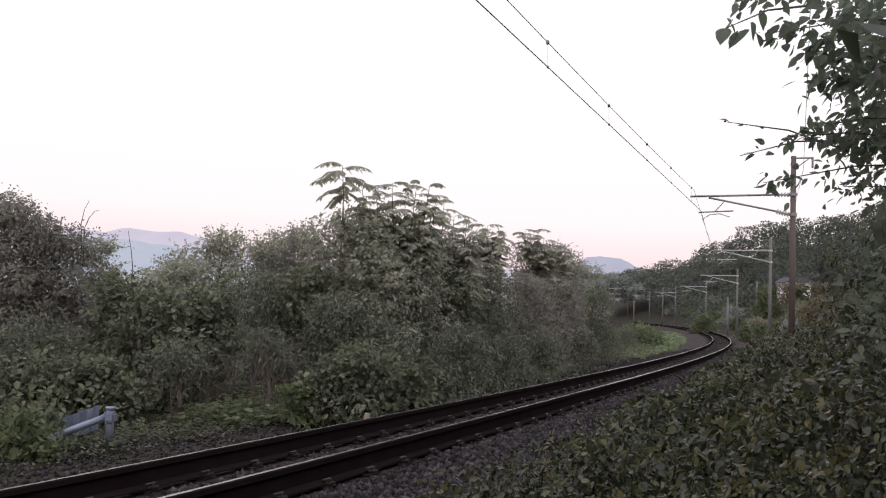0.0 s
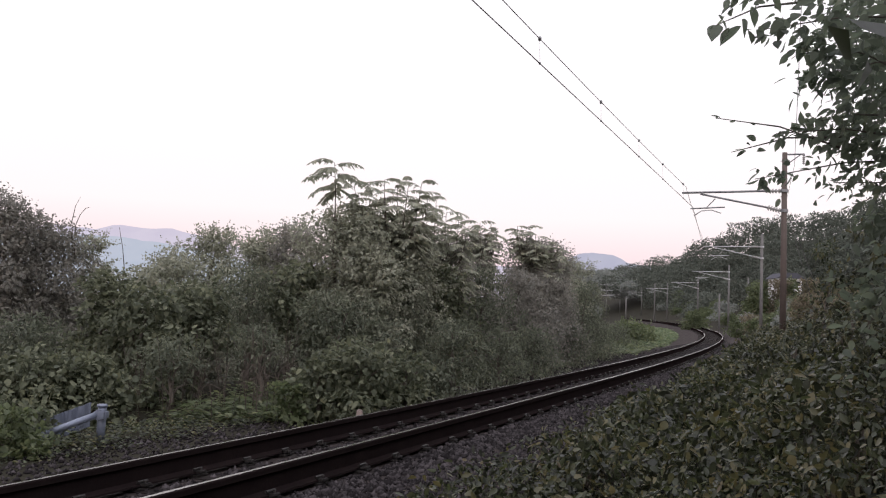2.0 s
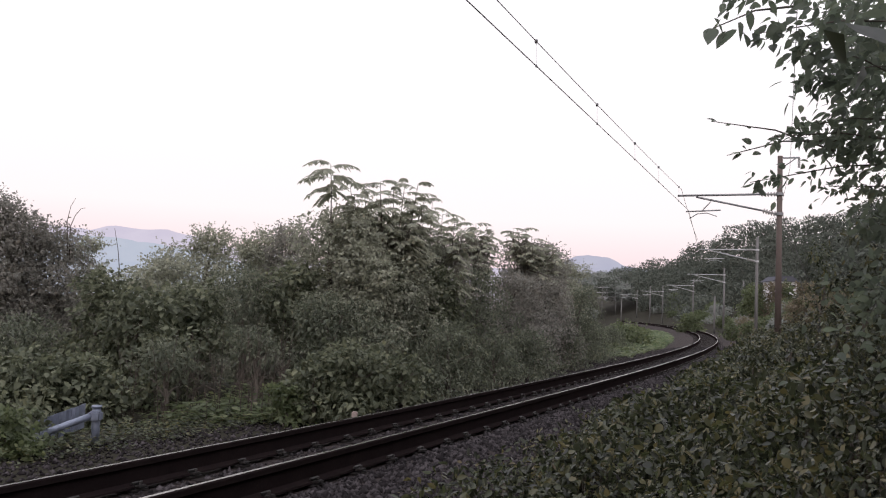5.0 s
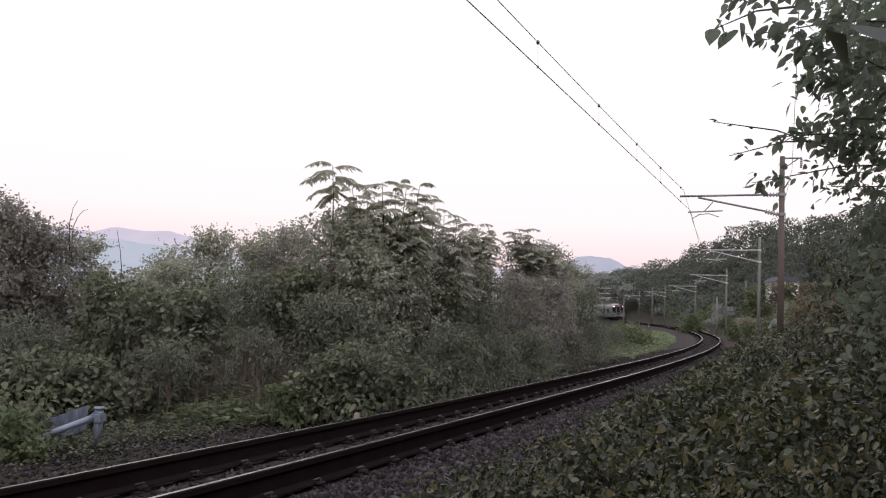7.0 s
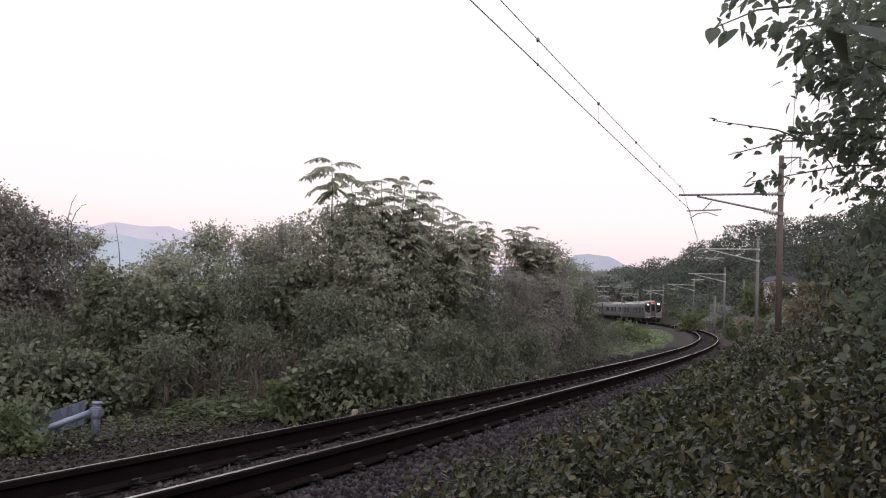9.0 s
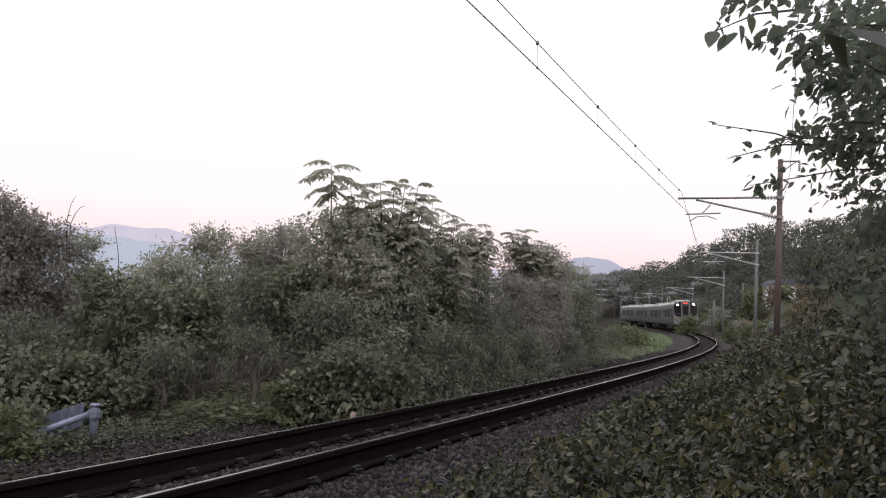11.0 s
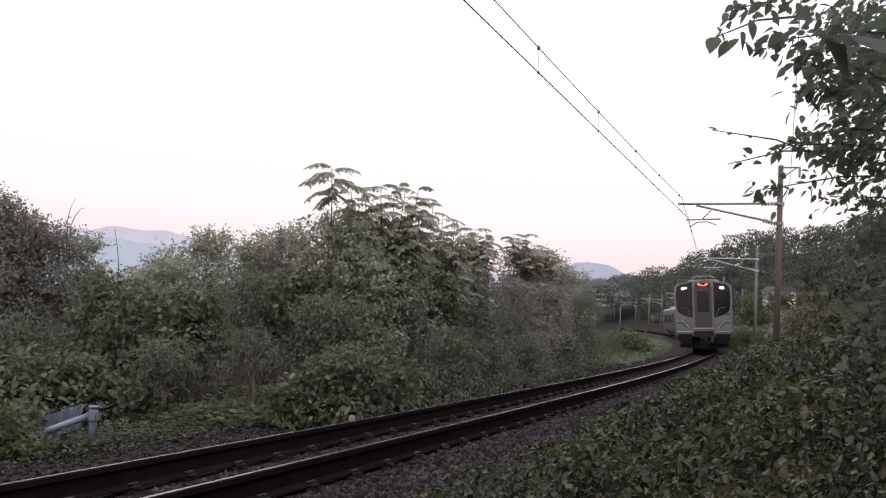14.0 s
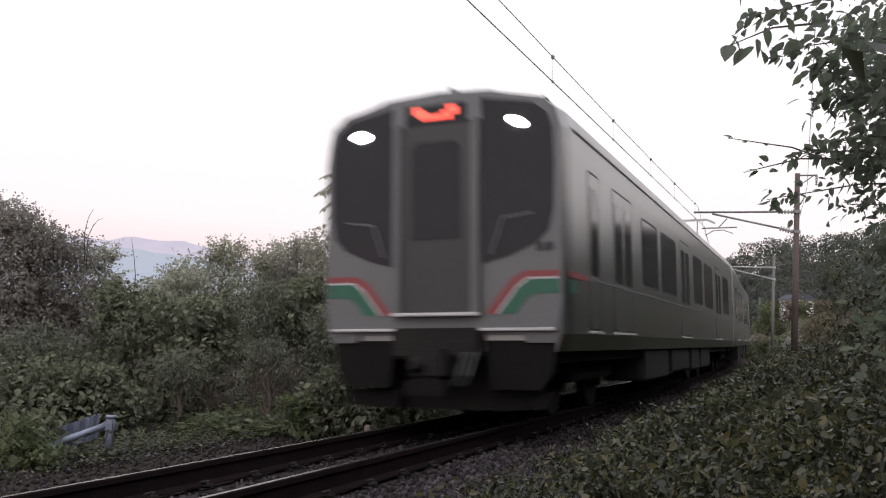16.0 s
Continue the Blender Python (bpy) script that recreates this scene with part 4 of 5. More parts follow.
def leaf_carpet(name, label, n, region, leaf, shape, mat, seed, depth=0.16, flat=0.9, rough=0.6):
    """Overlapping leaves over the bank's leafy mass, ONE mass nobody could count."""
    rng = np.random.default_rng(seed)
    s = region[0] + (region[1] - region[0]) * rng.random(n) ** region[4]
    o = region[2] + (region[3] - region[2]) * rng.random(n)
    p = track_xyz(o, np.zeros(n), s)
    far = np.hypot(p[:, 0], p[:, 1]) > 3.3
    p, o, s = p[far], o[far], s[far]
    x, y = p[:, 0], p[:, 1]
    e = 0.06
    top = bank_top(o, s, x, y)
    h = np.interp(s, TS, TH)
    slope = (bank_top(o + e, s, x + e * np.cos(h), y + e * np.sin(h)) - top) / e
    p[:, 2] = top - depth * rng.random(len(p)) ** 1.3 + 0.07 * (rng.random(len(p)) < 0.12)
    n3 = np.stack([-slope * np.cos(h), -slope * np.sin(h), np.full(len(p), flat)], 1) + unit(rng, len(p)) * rough
    d = unit(rng, len(p)) * 0.8
    d[:, 0] -= 0.5 * np.clip(slope, 0, 1) * np.cos(h)
    d[:, 1] -= 0.5 * np.clip(slope, 0, 1) * np.sin(h) + 0.15
    d[:, 2] -= 0.35
    ob = leaf_mesh(name, p, d, n3, leaf * (0.4 + 1.0 * rng.random(len(p)) ** 1.4) * np.clip(np.hypot(x, y) / 7.5, 0.5, 1.0), shape, mat)
    return tagged(ob, label, "undergrowth", kind="stuff")


leaf_carpet("undergrowth", "dense dark green leafy undergrowth beside the track", 52000, (-8, 7, 1.45, 6.0, 1.0), 0.078, "smooth", M_LEAF_NEAR, 51, 0.24, 0.6, 0.75)
leaf_carpet("round_leaved_undergrowth", "rounder dark green leaves among the undergrowth", 16000, (-8, 7, 1.7, 6.2, 1.0), 0.066, "round", M_LEAF_NEAR, 56, 0.2, 0.7, 0.65)
leaf_carpet("undergrowth_sprays", "narrow fresh green leaves among the undergrowth", 26000, (-8, 9, 1.45, 6.0, 1.0), 0.075, "fine", M_LEAF_FRESH, 55, 0.16, 0.4, 0.8)
leaf_carpet("undergrowth_dry_leaves", "scattered brown and yellowed leaves among the undergrowth", 2600, (-8, 14, 1.6, 6.2, 1.0), 0.06, "fine", M_LEAF_RUSSET, 61, 0.1, 0.5, 0.8)
leaf_carpet("bank_undergrowth", "dark green leafy cover of the bank along the track", 62000, (4, 46, 1.75, 9.0, 1.3), 0.088, "vine", M_LEAF_NEAR, 64, 0.22, 0.6, 0.7)
undergrowth("verge_plants", "yellowing low plants at the foot of the ballast", 3400, (-8, 28, 1.85, 3.6), 0.055, "kite", M_LEAF_YELLOW, 52, lambda x, y, o, s: 0.14 + 0.3 * smooth(1.8, 3.0, o) + 0.1 * np.sin(x * 3) ** 2)
undergrowth("far_verge_plants", "low green weeds along the far edge of the ballast", 950, (-10, 42, -7.5, -3.45), 0.065, "kite", M_LEAF_FRESH, 53, lambda x, y, o, s: 0.10 + 0.3 * smooth(3.2, 5, -o) * (0.55 + 0.45 * np.sin(s * 0.9)))
undergrowth("bend_grass", "tall fresh green grass and weeds inside the bend", 2600, (30, 78, -9.5, -2.9), 0.17, "kite", M_LEAF_BRIGHT, 63, lambda x, y, o, s: 0.16 + 0.55 * smooth(3.2, 6.0, -o) * (0.6 + 0.4 * np.sin(s * 0.7)))
undergrowth("long_grass", "long drooping grass among the undergrowth", 1700, (-7, 24, 2.3, 7.0), 0.30, "lance", M_GRASS, 57, lambda x, y, o, s: 0.35 + 0.35 * smooth(3.0, 6.0, o))
undergrowth("verge_grass", "tufts of fresh grass along the far edge of the ballast", 800, (1, 20, -5.4, -3.45), 0.22, "lance", M_LEAF_BRIGHT, 58, lambda x, y, o, s: 0.18 + 0.2 * smooth(3.2, 5, -o))
undergrowth("ballast_weeds", "small weeds creeping over the foot of the ballast", 1300, (-10, 8, -4.8, -3.35), 0.055, "kite", M_LEAF_FRESH, 60, lambda x, y, o, s: 0.06 + 0.16 * smooth(2.8, 4.2, -o))
undergrowth("corner_weeds", "fresh green weeds round the pipe barrier", 700, (-9, -3, -6.5, -3.6), 0.075, "vine", M_LEAF_BRIGHT, 59, lambda x, y, o, s: 0.15 + 0.2 * smooth(3.6, 5, -o))
undergrowth("bend_meadow", "bright grass and weeds inside the bend", 2200, (42, 110, -9, -2.7), 0.30, "lance", M_GRASS, 54, lambda x, y, o, s: 0.25 + 0.35 * smooth(3, 7, -o))


def bend_shrubs():
    """Shrubs outside the bend, thinning out along the line."""
    rng = random.Random(77)
    for i in range(34):
        s = 44 + i * 4.4
        off = rng.uniform(7.4, 9.0) if i % 2 else rng.uniform(10.0, 14.5)
        p = on_track(s, off, 0, 0)
        g = gz(p.x, p.y)
        top = g + (rng.uniform(1.1, 1.8) if i % 2 else rng.uniform(2.0, 3.4))
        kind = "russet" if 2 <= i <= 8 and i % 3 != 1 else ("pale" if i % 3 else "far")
        shrub(p.x, p.y, top, rng.uniform(1.2, 1.7), kind, 600 + i, "shrub", {"russet": "russet and pale green shrub outside the bend", "pale": "dull green shrub outside the bend", "far": "grey-green shrub outside the bend, haze in its leaf colour"}[kind])


bend_shrubs()
THICKET = [
    (23.60, 58.00, 2.45, 0.55, 'russet'),
    (24.30, 58.50, 2.85, 0.70, 'russet'),
    (25.20, 58.00, 3.05, 0.85, 'russet'),
    (25.90, 56.00, 3.40, 0.90, 'russet'),
    (22.20, 62.00, 1.10, 0.60, 'pale'),
    (21.60, 64.00, 0.95, 0.55, 'pale'),
    (23.40, 66.00, 1.50, 0.77, 'russet'),
    (28.96, 100.00, 1.94, 1.30, 'pale'),
    (44.60, 122.00, 6.45, 1.40, 'pale'),
    (46.40, 120.00, 6.75, 1.40, 'russet'),
    (48.20, 121.00, 6.90, 1.50, 'pale'),
    (49.80, 118.00, 6.80, 1.40, 'russet'),
    (42.60, 119.00, 5.60, 1.30, 'pale'),
]
for i, (x, y, top, hw, kind) in enumerate(THICKET):
    shrub(x, y, top, hw, kind, 650 + i, "shrub", "russet and pale green shrub outside the bend" if kind == "russet" else "dull green shrub outside the bend", size=0.18 if y < 105 else 0.30, wide=1.15)


def unseen_woods():
    """The wooded bank carried on out of view; its unseen trees block sky light."""
    rng = random.Random(78)
    for i in range(19):
        s = -34 + i * 3.2
        p = on_track(s, rng.uniform(7.5, 10.5) + (2.5 if i > 9 else 0), 0, 0)
        if math.hypot(p.x, p.y) < 4.0:
            continue
        shrub(p.x, p.y, rng.uniform(4.0, 5.4) + (1.2 if i > 9 else 0), rng.uniform(1.8, 2.4), "woods", 700 + i, "tree", "dark green leafy tree out of view, added to block sky light", 1.0, 0.24, True)


unseen_woods()
# five more unseen trees, added to shade the near corner of the bank
for i, (x, y, top) in enumerate(((5.3, 2.2, 6.2), (4.8, -1.8, 6.0), (3.2, -3.4, 5.6), (0.4, -5.2, 5.4))):
    shrub(x, y, top, 1.7, "woods", 745 + i, "tree", "dark green leafy tree out of view, added to block sky light", 1.0, 0.24, True)
shrub(3.9, 0.9, 5.2, 1.5, "woods", 741, "tree", "dark green leafy tree out of view, added to block sky light", 1.0, 0.24, True)


def bank_shrub(x, y, top, hw, seed, size, kind="near", dense=1.0):
    shrub(x, y, top - 0.08, hw, kind, seed, "shrub", "dark green leafy shrub on the bank beside the track", dense, size, wide=1.0)


BANK = [
    (0.78, 6.40, 0.32, 0.19),
    (0.52, 6.20, 0.20, 0.16),
    (1.14, 6.60, 0.41, 0.26),
    (0.91, 6.20, 0.34, 0.28),
    (1.39, 7.00, 0.49, 0.32),
    (1.97, 7.50, 0.58, 0.37),
    (2.72, 8.50, 0.73, 0.39),
    (3.65, 10.00, 1.00, 0.42),
    (4.44, 11.00, 1.28, 0.43),
    (5.23, 12.00, 1.42, 0.43),
    (2.42, 6.50, 0.73, 0.38),
    (2.58, 6.00, 0.93, 0.35),
    (2.68, 5.50, 1.25, 0.32),
    (3.74, 8.00, 1.74, 0.36),
    (3.95, 8.00, 2.22, 0.39),
    (3.16, 6.00, 1.81, 0.35),
    (2.01, 4.40, 0.66, 0.32),
    (1.65, 4.20, 0.57, 0.27),
    (1.39, 4.40, 0.47, 0.26),
    (1.18, 4.80, 0.36, 0.28),
    (2.06, 4.00, 0.87, 0.29),
    (6.18, 14.00, 2.52, 0.41),
    (3.73, 7.00, 2.48, 0.41),
]
BOUGHS = [
    ((1.44, 3.50, 2.49), (1.00, 3.30, 2.30), 9, 0.04, 0.12),
    ((2.01, 3.60, 2.72), (1.06, 3.20, 2.39), 130, 0.13, 0.07),
    ((2.01, 3.60, 2.48), (1.22, 3.40, 2.33), 100, 0.11, 0.09),
    ((2.08, 3.80, 2.26), (1.47, 3.50, 2.33), 200, 0.20, 0.08),
    ((2.26, 4.00, 2.41), (1.62, 3.80, 2.27), 300, 0.22, 0.08),
    ((2.19, 4.00, 2.15), (1.52, 3.80, 2.04), 90, 0.11, 0.07),
    ((2.13, 4.00, 2.05), (1.41, 3.70, 1.98), 60, 0.08, 0.07),
    ((1.82, 4.00, 2.04), (1.25, 3.80, 1.91), 7, 0.03, 0.06),
    ((1.82, 4.00, 1.99), (1.18, 3.80, 2.06), 4, 0.01, 0.05),
    ((2.38, 4.20, 2.07), (1.82, 4.00, 2.04), 360, 0.22, 0.07),
    ((2.35, 4.20, 1.99), (1.39, 3.90, 1.81), 60, 0.10, 0.07),
    ((2.49, 4.40, 1.85), (1.84, 4.10, 1.84), 90, 0.13, 0.06),
    ((2.38, 4.20, 2.87), (1.81, 4.00, 2.66), 360, 0.24, 0.07),
    ((2.70, 4.60, 2.41), (2.14, 4.40, 2.31), 560, 0.30, 0.07),
    ((2.63, 4.60, 2.78), (2.17, 4.40, 2.64), 560, 0.30, 0.07),
    ((2.46, 4.40, 1.65), (2.07, 4.20, 1.67), 200, 0.22, 0.08),
    ((2.35, 4.20, 1.13), (1.98, 4.00, 1.33), 320, 0.24, 0.07),
]
for i, (x, y, top, hw) in enumerate(BANK):
    bank_shrub(x, y, top, hw, 400 + i, (0.046, 0.058, 0.052, 0.07)[i % 4] * (1.0 if y < 7 else 1.25), "mixed" if i % 5 == 1 else "near", 0.8)


def overhang():
    """The tree whose leafy boughs hang into view near the camera."""
    rng = np.random.default_rng(61)
    base = Vector((4.6, 4.6, 0))
    base.z = gz(base.x, base.y) - 0.05
    ob = empty("overhanging_tree", base)
    loc = lambda x, y, z: Vector((x, y, z)) - base
    bm = bmesh.new()
    tube_path(bm, [(0, 0, 0), loc(4.5, 4.7, 1.2), loc(4.3, 4.9, 2.6), loc(4.2, 5.0, 4.2)], 0.11, 0.05, 10)
    part("trunk", bm, M_BARK, ob)
    boughs = BOUGHS
    P, D, N, Z = [], [], [], []
    for (ax, ay, az), (bx, by, bz), leaves, spread, ls in boughs:
        a, b = loc(ax, ay, az), loc(bx, by, bz)
        mid = a.lerp(b, 0.5) + Vector((0, 0, 0.03))
        bm = bmesh.new()
        tube_path(bm, [a, mid, b], 0.0055, 0.0015, 6)
        part("bough", bm, M_BARK, ob)
        for i in range(leaves):
            t = rng.random() ** (0.8 if leaves > 12 else 0.35)
            c = (a.lerp(mid, t * 2) if t < 0.5 else mid.lerp(b, t * 2 - 1))
            w = spread * (1.15 - t)
            q = c + Vector(rng.normal(size=3)) * w
            P.append(q)
            d = (b - a).normalized() * 0.6 + Vector(rng.normal(size=3)) * 0.6
            d.z -= 0.55
            D.append(d)
            N.append(Vector(rng.normal(size=3)) * 0.7 + Vector((0, -0.5, 0.8)))
            Z.append(ls * rng.uniform(0.45, 1.05))
    rng2 = np.random.default_rng(62)
    # crown lumps kept out of view, added overhead to shade the bank
    crown = [(*loc(5.6, 3.6, 4.4), 2.0, 1.9, 1.3), (*loc(4.2, 1.2, 4.6), 1.9, 1.7, 1.1), (*loc(5.2, 6.4, 5.4), 1.6, 1.3, 1.0), (*loc(3.5, 1.7, 3.7), 1.2, 1.1, 0.8), (*loc(4.1, 3.2, 4.4), 1.1, 1.0, 0.8)]
    p, n = cloud(rng2, crown, 15000)
    leaf_mesh("crown", p, unit(rng2, len(p)) - np.array([0, 0, 0.4]), n + unit(rng2, len(p)) * 0.5, 0.13 * rng2.uniform(0.6, 1.2, len(p)), "kite", M_LEAF_NEAR, ob)
    leaf_mesh("hanging_foliage", np.array(P), np.array(D), np.array(N), np.array(Z), "smooth", M_LEAF_HANG, ob)
    tagged(ob, "leafy tree with dark green boughs hanging over the bank", "tree")


overhang()


# ---------------------------------------------------------------- small fixed things
def pipe_barrier():
    """A low pipe rail with a post and a ribbed metal sheet behind it."""
    ob = empty("pipe_barrier", (-4.07, 10.6, gz(-4.07, 10.6) - 0.05))
    o = ob.location
    L = lambda x, y, z: Vector((x, y, z)) - o
    bm = bmesh.new()
    tube(bm, (0, 0, 0), L(-4.07, 10.6, -0.18), 0.05, 0.05, 12)
    tube(bm, L(-4.07, 10.6, -0.18), L(-4.07, 10.6, -0.15), 0.062, 0.062, 12)
    part("post", bm, M_GALV, ob, "grey steel post with a flat cap", True)
    bm = bmesh.new()
    tube(bm, L(-4.08, 10.55, -0.26), L(-4.53, 10.1, -0.46), 0.042, 0.042, 12)
    tube(bm, L(-4.53, 10.1, -0.46), L(-4.75, 9.85, -0.62), 0.042, 0.042, 12)
    part("pipe", bm, M_GALV, ob, "sloping galvanised pipe", True)
    bm = bmesh.new()
    box(bm, *(L(-4.06, 10.55, -0.27)), 0.15, 0.12, 0.12, 0.02)
    part("clamp", bm, M_GALV, ob)
    bm = bmesh.new()
    a, b = L(-4.33, 10.9, -0.17), L(-4.95, 10.3, -0.44)
    n = 22
    top, bot = [], []
    side = Vector((0.35, -0.93, 0))
    for i in range(n + 1):
        p = a.lerp(b, i / n) + side * (0.02 if (i // 2) % 2 else -0.02)
        top.append(bm.verts.new(p))
        bot.append(bm.verts.new(p - Vector((0, 0, 0.30))))
    for i in range(n):
        bm.faces.new((top[i], top[i + 1], bot[i + 1], bot[i]))
    sheet = part("ribbed_sheet", bm, M_GALV, ob, "ribbed grey metal sheet")
    so = sheet.modifiers.new("thick", "SOLIDIFY")
    so.thickness = 0.006
    tagged(ob, "grey galvanised pipe barrier with a ribbed metal sheet", "barrier")


pipe_barrier()
mk = bmesh.new()
box(mk, 0, 0, 0.16, 0.075, 0.075, 0.36, 0.012)
mark = part("marker_post", mk, M_MARKER)
mark.location = (-1.05, 11.62, -0.56)
tagged(mark, "short weathered reddish marker post in the ballast", "marker post")


def bare_stalk(pts, label):
    ob = empty("bare_stalk", pts[0])
    o = Vector(pts[0])
    bm = bmesh.new()
    tube_path(bm, [Vector(p) - o for p in pts], 0.012, 0.004, 5)
    part("stem", bm, M_STEM, ob)
    tagged(ob, label, "stalk", "bare stalks above the shrubs")


bare_stalk([(-6.30, 17.0, 1.2), (-6.28, 17.0, 1.75), (-6.33, 17.0, 2.1), (-6.42, 17.0, 2.5)], "thin bare stalk above the vine")
bare_stalk([(-8.55, 20.0, 2.0), (-8.57, 20.0, 2.75), (-8.48, 20.0, 3.0), (-8.36, 20.0, 3.15), (-8.26, 20.0, 3.18)], "thin arching stalk above the tree")
bare_stalk([(-8.6, 20.0, 2.0), (-8.66, 20.0, 2.85), (-8.6, 20.0, 3.2), (-8.5, 20.0, 3.4)], "thin arching stalk above the tree")


def utility_pole(x, y, top, arms, mat=M_CONCRETE):
    z0 = gz(x, y) - 0.1
    ob = empty("utility_pole", (x, y, z0))
    bm = bmesh.new()
    tube(bm, (0, 0, 0), (0, 0, top - z0), 0.15, 0.10, 10)
    part("pole", bm, mat, ob, smooth_on=True)
    for i in range(arms):
        z = top - z0 - 0.5 - 1.3 * i
        bm = bmesh.new()
        box(bm, 0, 0, z, 3.0, 0.12, 0.12, 0.02)
        part("cross_arm", bm, M_TUBE_PALE, ob)
        for k in (-1.3, -0.6, 0.6, 1.3):
            bm = bmesh.new()
            tube(bm, (k, 0, z + 0.06), (k, 0, z + 0.32), 0.09, 0.06, 8)
            part("insulator", bm, M_INSUL, ob)
    tagged(ob, "pale concrete utility pole with cross-arms" if arms else "slim pale concrete pole beyond the bend", "utility pole", "utility poles beyond the bend")


POLES = [
    (40.41, 215.00, 8.78, 3),
    (41.85, 172.00, 7.53, 0),
    (36.83, 175.00, 4.91, 0),
    (43.85, 125.00, 7.15, 0),
    (35.60, 112.00, 4.34, 0),
]
for x, y, top, arms in POLES:
    utility_pole(x, y, top, arms)


def house(x, y, z, w, d, h, turn):
    ob = empty("house", (x, y, z))
    ob.rotation_euler = (0, 0, radians(turn))
    bm = bmesh.new()
    box(bm, 0, 0, h / 2, w, d, h, 0.03)
    part("wall", bm, M_WALLPALE, ob)
    bm = bmesh.new()
    e = 0.4
    prism(bm, [(-w / 2 - e, h - 0.1), (w / 2 + e, h - 0.1), (w / 2 - 0.9, h + 0.85), (-w / 2 + 0.9, h + 0.85)], -d / 2 - e, d / 2 + e)
    part("roof", bm, M_TILE, ob, "dark tiled roof")
    for wx in (-w * 0.3, 0.0, w * 0.3):
        bm = bmesh.new()
        box(bm, wx, -d / 2 - 0.01, h - 0.95, 0.9, 0.06, 0.8, 0.01)
        part("window", bm, M_GLASS, ob)
    tagged(ob, "pale-walled house with a dark tiled roof", "house")


house(58.9, 150, gz(58.5, 150), 3.9, 5, 8.45 - gz(58.5, 150), 0)


# ---------------------------------------------------------------- the train
HALF, WIDE = 1.475, 2.95
CAR = 20.0
SECTION = [(1.40, 0.86), (1.465, 1.05), (1.475, 1.4), (1.475, 3.08), (1.47, 3.32), (1.42, 3.53), (1.24, 3.67), (0.65, 3.80), (0.0, 3.84)]


def ring(scale_x=1.0, lift=0.0):
    r = [(x * scale_x, z + lift) for x, z in SECTION]
    return r + [(-x, z) for x, z in r[-2::-1]]


def mirror_x(poly):
    return [(-x, z) for x, z in poly][::-1]


def shell_part(name, y0, y1, rows, mat, parent, label=""):
    """The body shell lofted from rows of (y, width scale, top drop)."""
    verts, faces = [], []
    k = len(ring())
    for y, sc, drop in rows:
        for x, z in ring(sc):
            verts.append((x, y, z - drop * max(0, (z - 2.9)) / 0.86))
    for i in range(len(rows) - 1):
        for j in range(k - 1):
            a = i * k + j
            faces.append((a, a + k, a + k + 1, a + 1))
        faces.append((i * k, i * k + k - 1, (i + 1) * k + k - 1, (i + 1) * k))
    faces.append(tuple(range(k)))
    faces.append(tuple(range(len(rows) * k - 1, (len(rows) - 1) * k - 1, -1)))
    return link_mesh(name, verts, faces, mat, parent, label)


def side_panel(bm, sd, y0, y1, z0, z1, proud=0.006, depth=0.03, r=0.06):
    """A plate with rounded corners on the side wall."""
    x = sd * (HALF + proud)
    pts = []
    for cy, cz, a0 in ((y1 - r, z1 - r, 0), (y0 + r, z1 - r, 90), (y0 + r, z0 + r, 180), (y1 - r, z0 + r, 270)):
        for i in range(4):
            a = radians(a0 + i * 30)
            pts.append((cy + r * math.cos(a), cz + r * math.sin(a)))
    a = [bm.verts.new((x, y, z)) for y, z in pts]
    b = [bm.verts.new((x - sd * depth, y, z)) for y, z in pts]
    bm.faces.new(a)
    bm.faces.new(b[::-1])
    for i in range(len(pts)):
        j = (i + 1) % len(pts)
        bm.faces.new((a[i], b[i], b[j], a[j]))
    return bm


def bogie(parent, y):
    ob = empty("bogie", (0, y, 0))
    ob.parent = parent
    for sd in (-1, 1):
        bm = bmesh.new()
        box(bm, sd * 0.85, 0, 0.55, 0.14, 2.6, 0.22, 0.04)
        box(bm, sd * 0.85, 0, 0.72, 0.3, 0.5, 0.3, 0.06)
        part("side_frame", bm, M_UNDER, ob)
        for wy in (-1.05, 1.05):
            bm = bmesh.new()
            tube(bm, (sd * 0.50, wy, 0.43), (sd * 0.63, wy, 0.43), 0.43, 0.43, 24)
            tube(bm, (sd * 0.63, wy, 0.43), (sd * 0.78, wy, 0.43), 0.12, 0.12, 12)
            part("wheel", bm, M_UNDER, ob)
    return ob


def pantograph(parent, y):
    ob = empty("pantograph", (0, y, 3.84))
    ob.parent = parent
    bm = bmesh.new()
    box(bm, 0, 0, 0.12, 1.3, 1.6, 0.08, 0.02)
    for x in (-0.5, 0.5):
        for yy in (-0.6, 0.6):
            tube(bm, (x, yy, -0.05), (x, yy, 0.12), 0.06, 0.05, 8)
    part("base_frame", bm, M_TUBE_PALE, ob)
    bm = bmesh.new()
    for x in (-0.12, 0.12):
        tube(bm, (x * 3, -0.6, 0.16), (x, 0.9, 0.85), 0.03, 0.025, 6)
        tube(bm, (x, 0.9, 0.85), (x * 2, -0.3, 1.52), 0.022, 0.02, 6)
    part("arm", bm, M_TUBE_PALE, ob)
    bm = bmesh.new()
    for yy in (-0.45, -0.15):
        tube_path(bm, [(-0.85, yy, 1.40), (-0.55, yy, 1.54), (0.55, yy, 1.54), (0.85, yy, 1.40)], 0.02, 0.02)
    part("contact_head", bm, M_TUBE_PALE, ob)


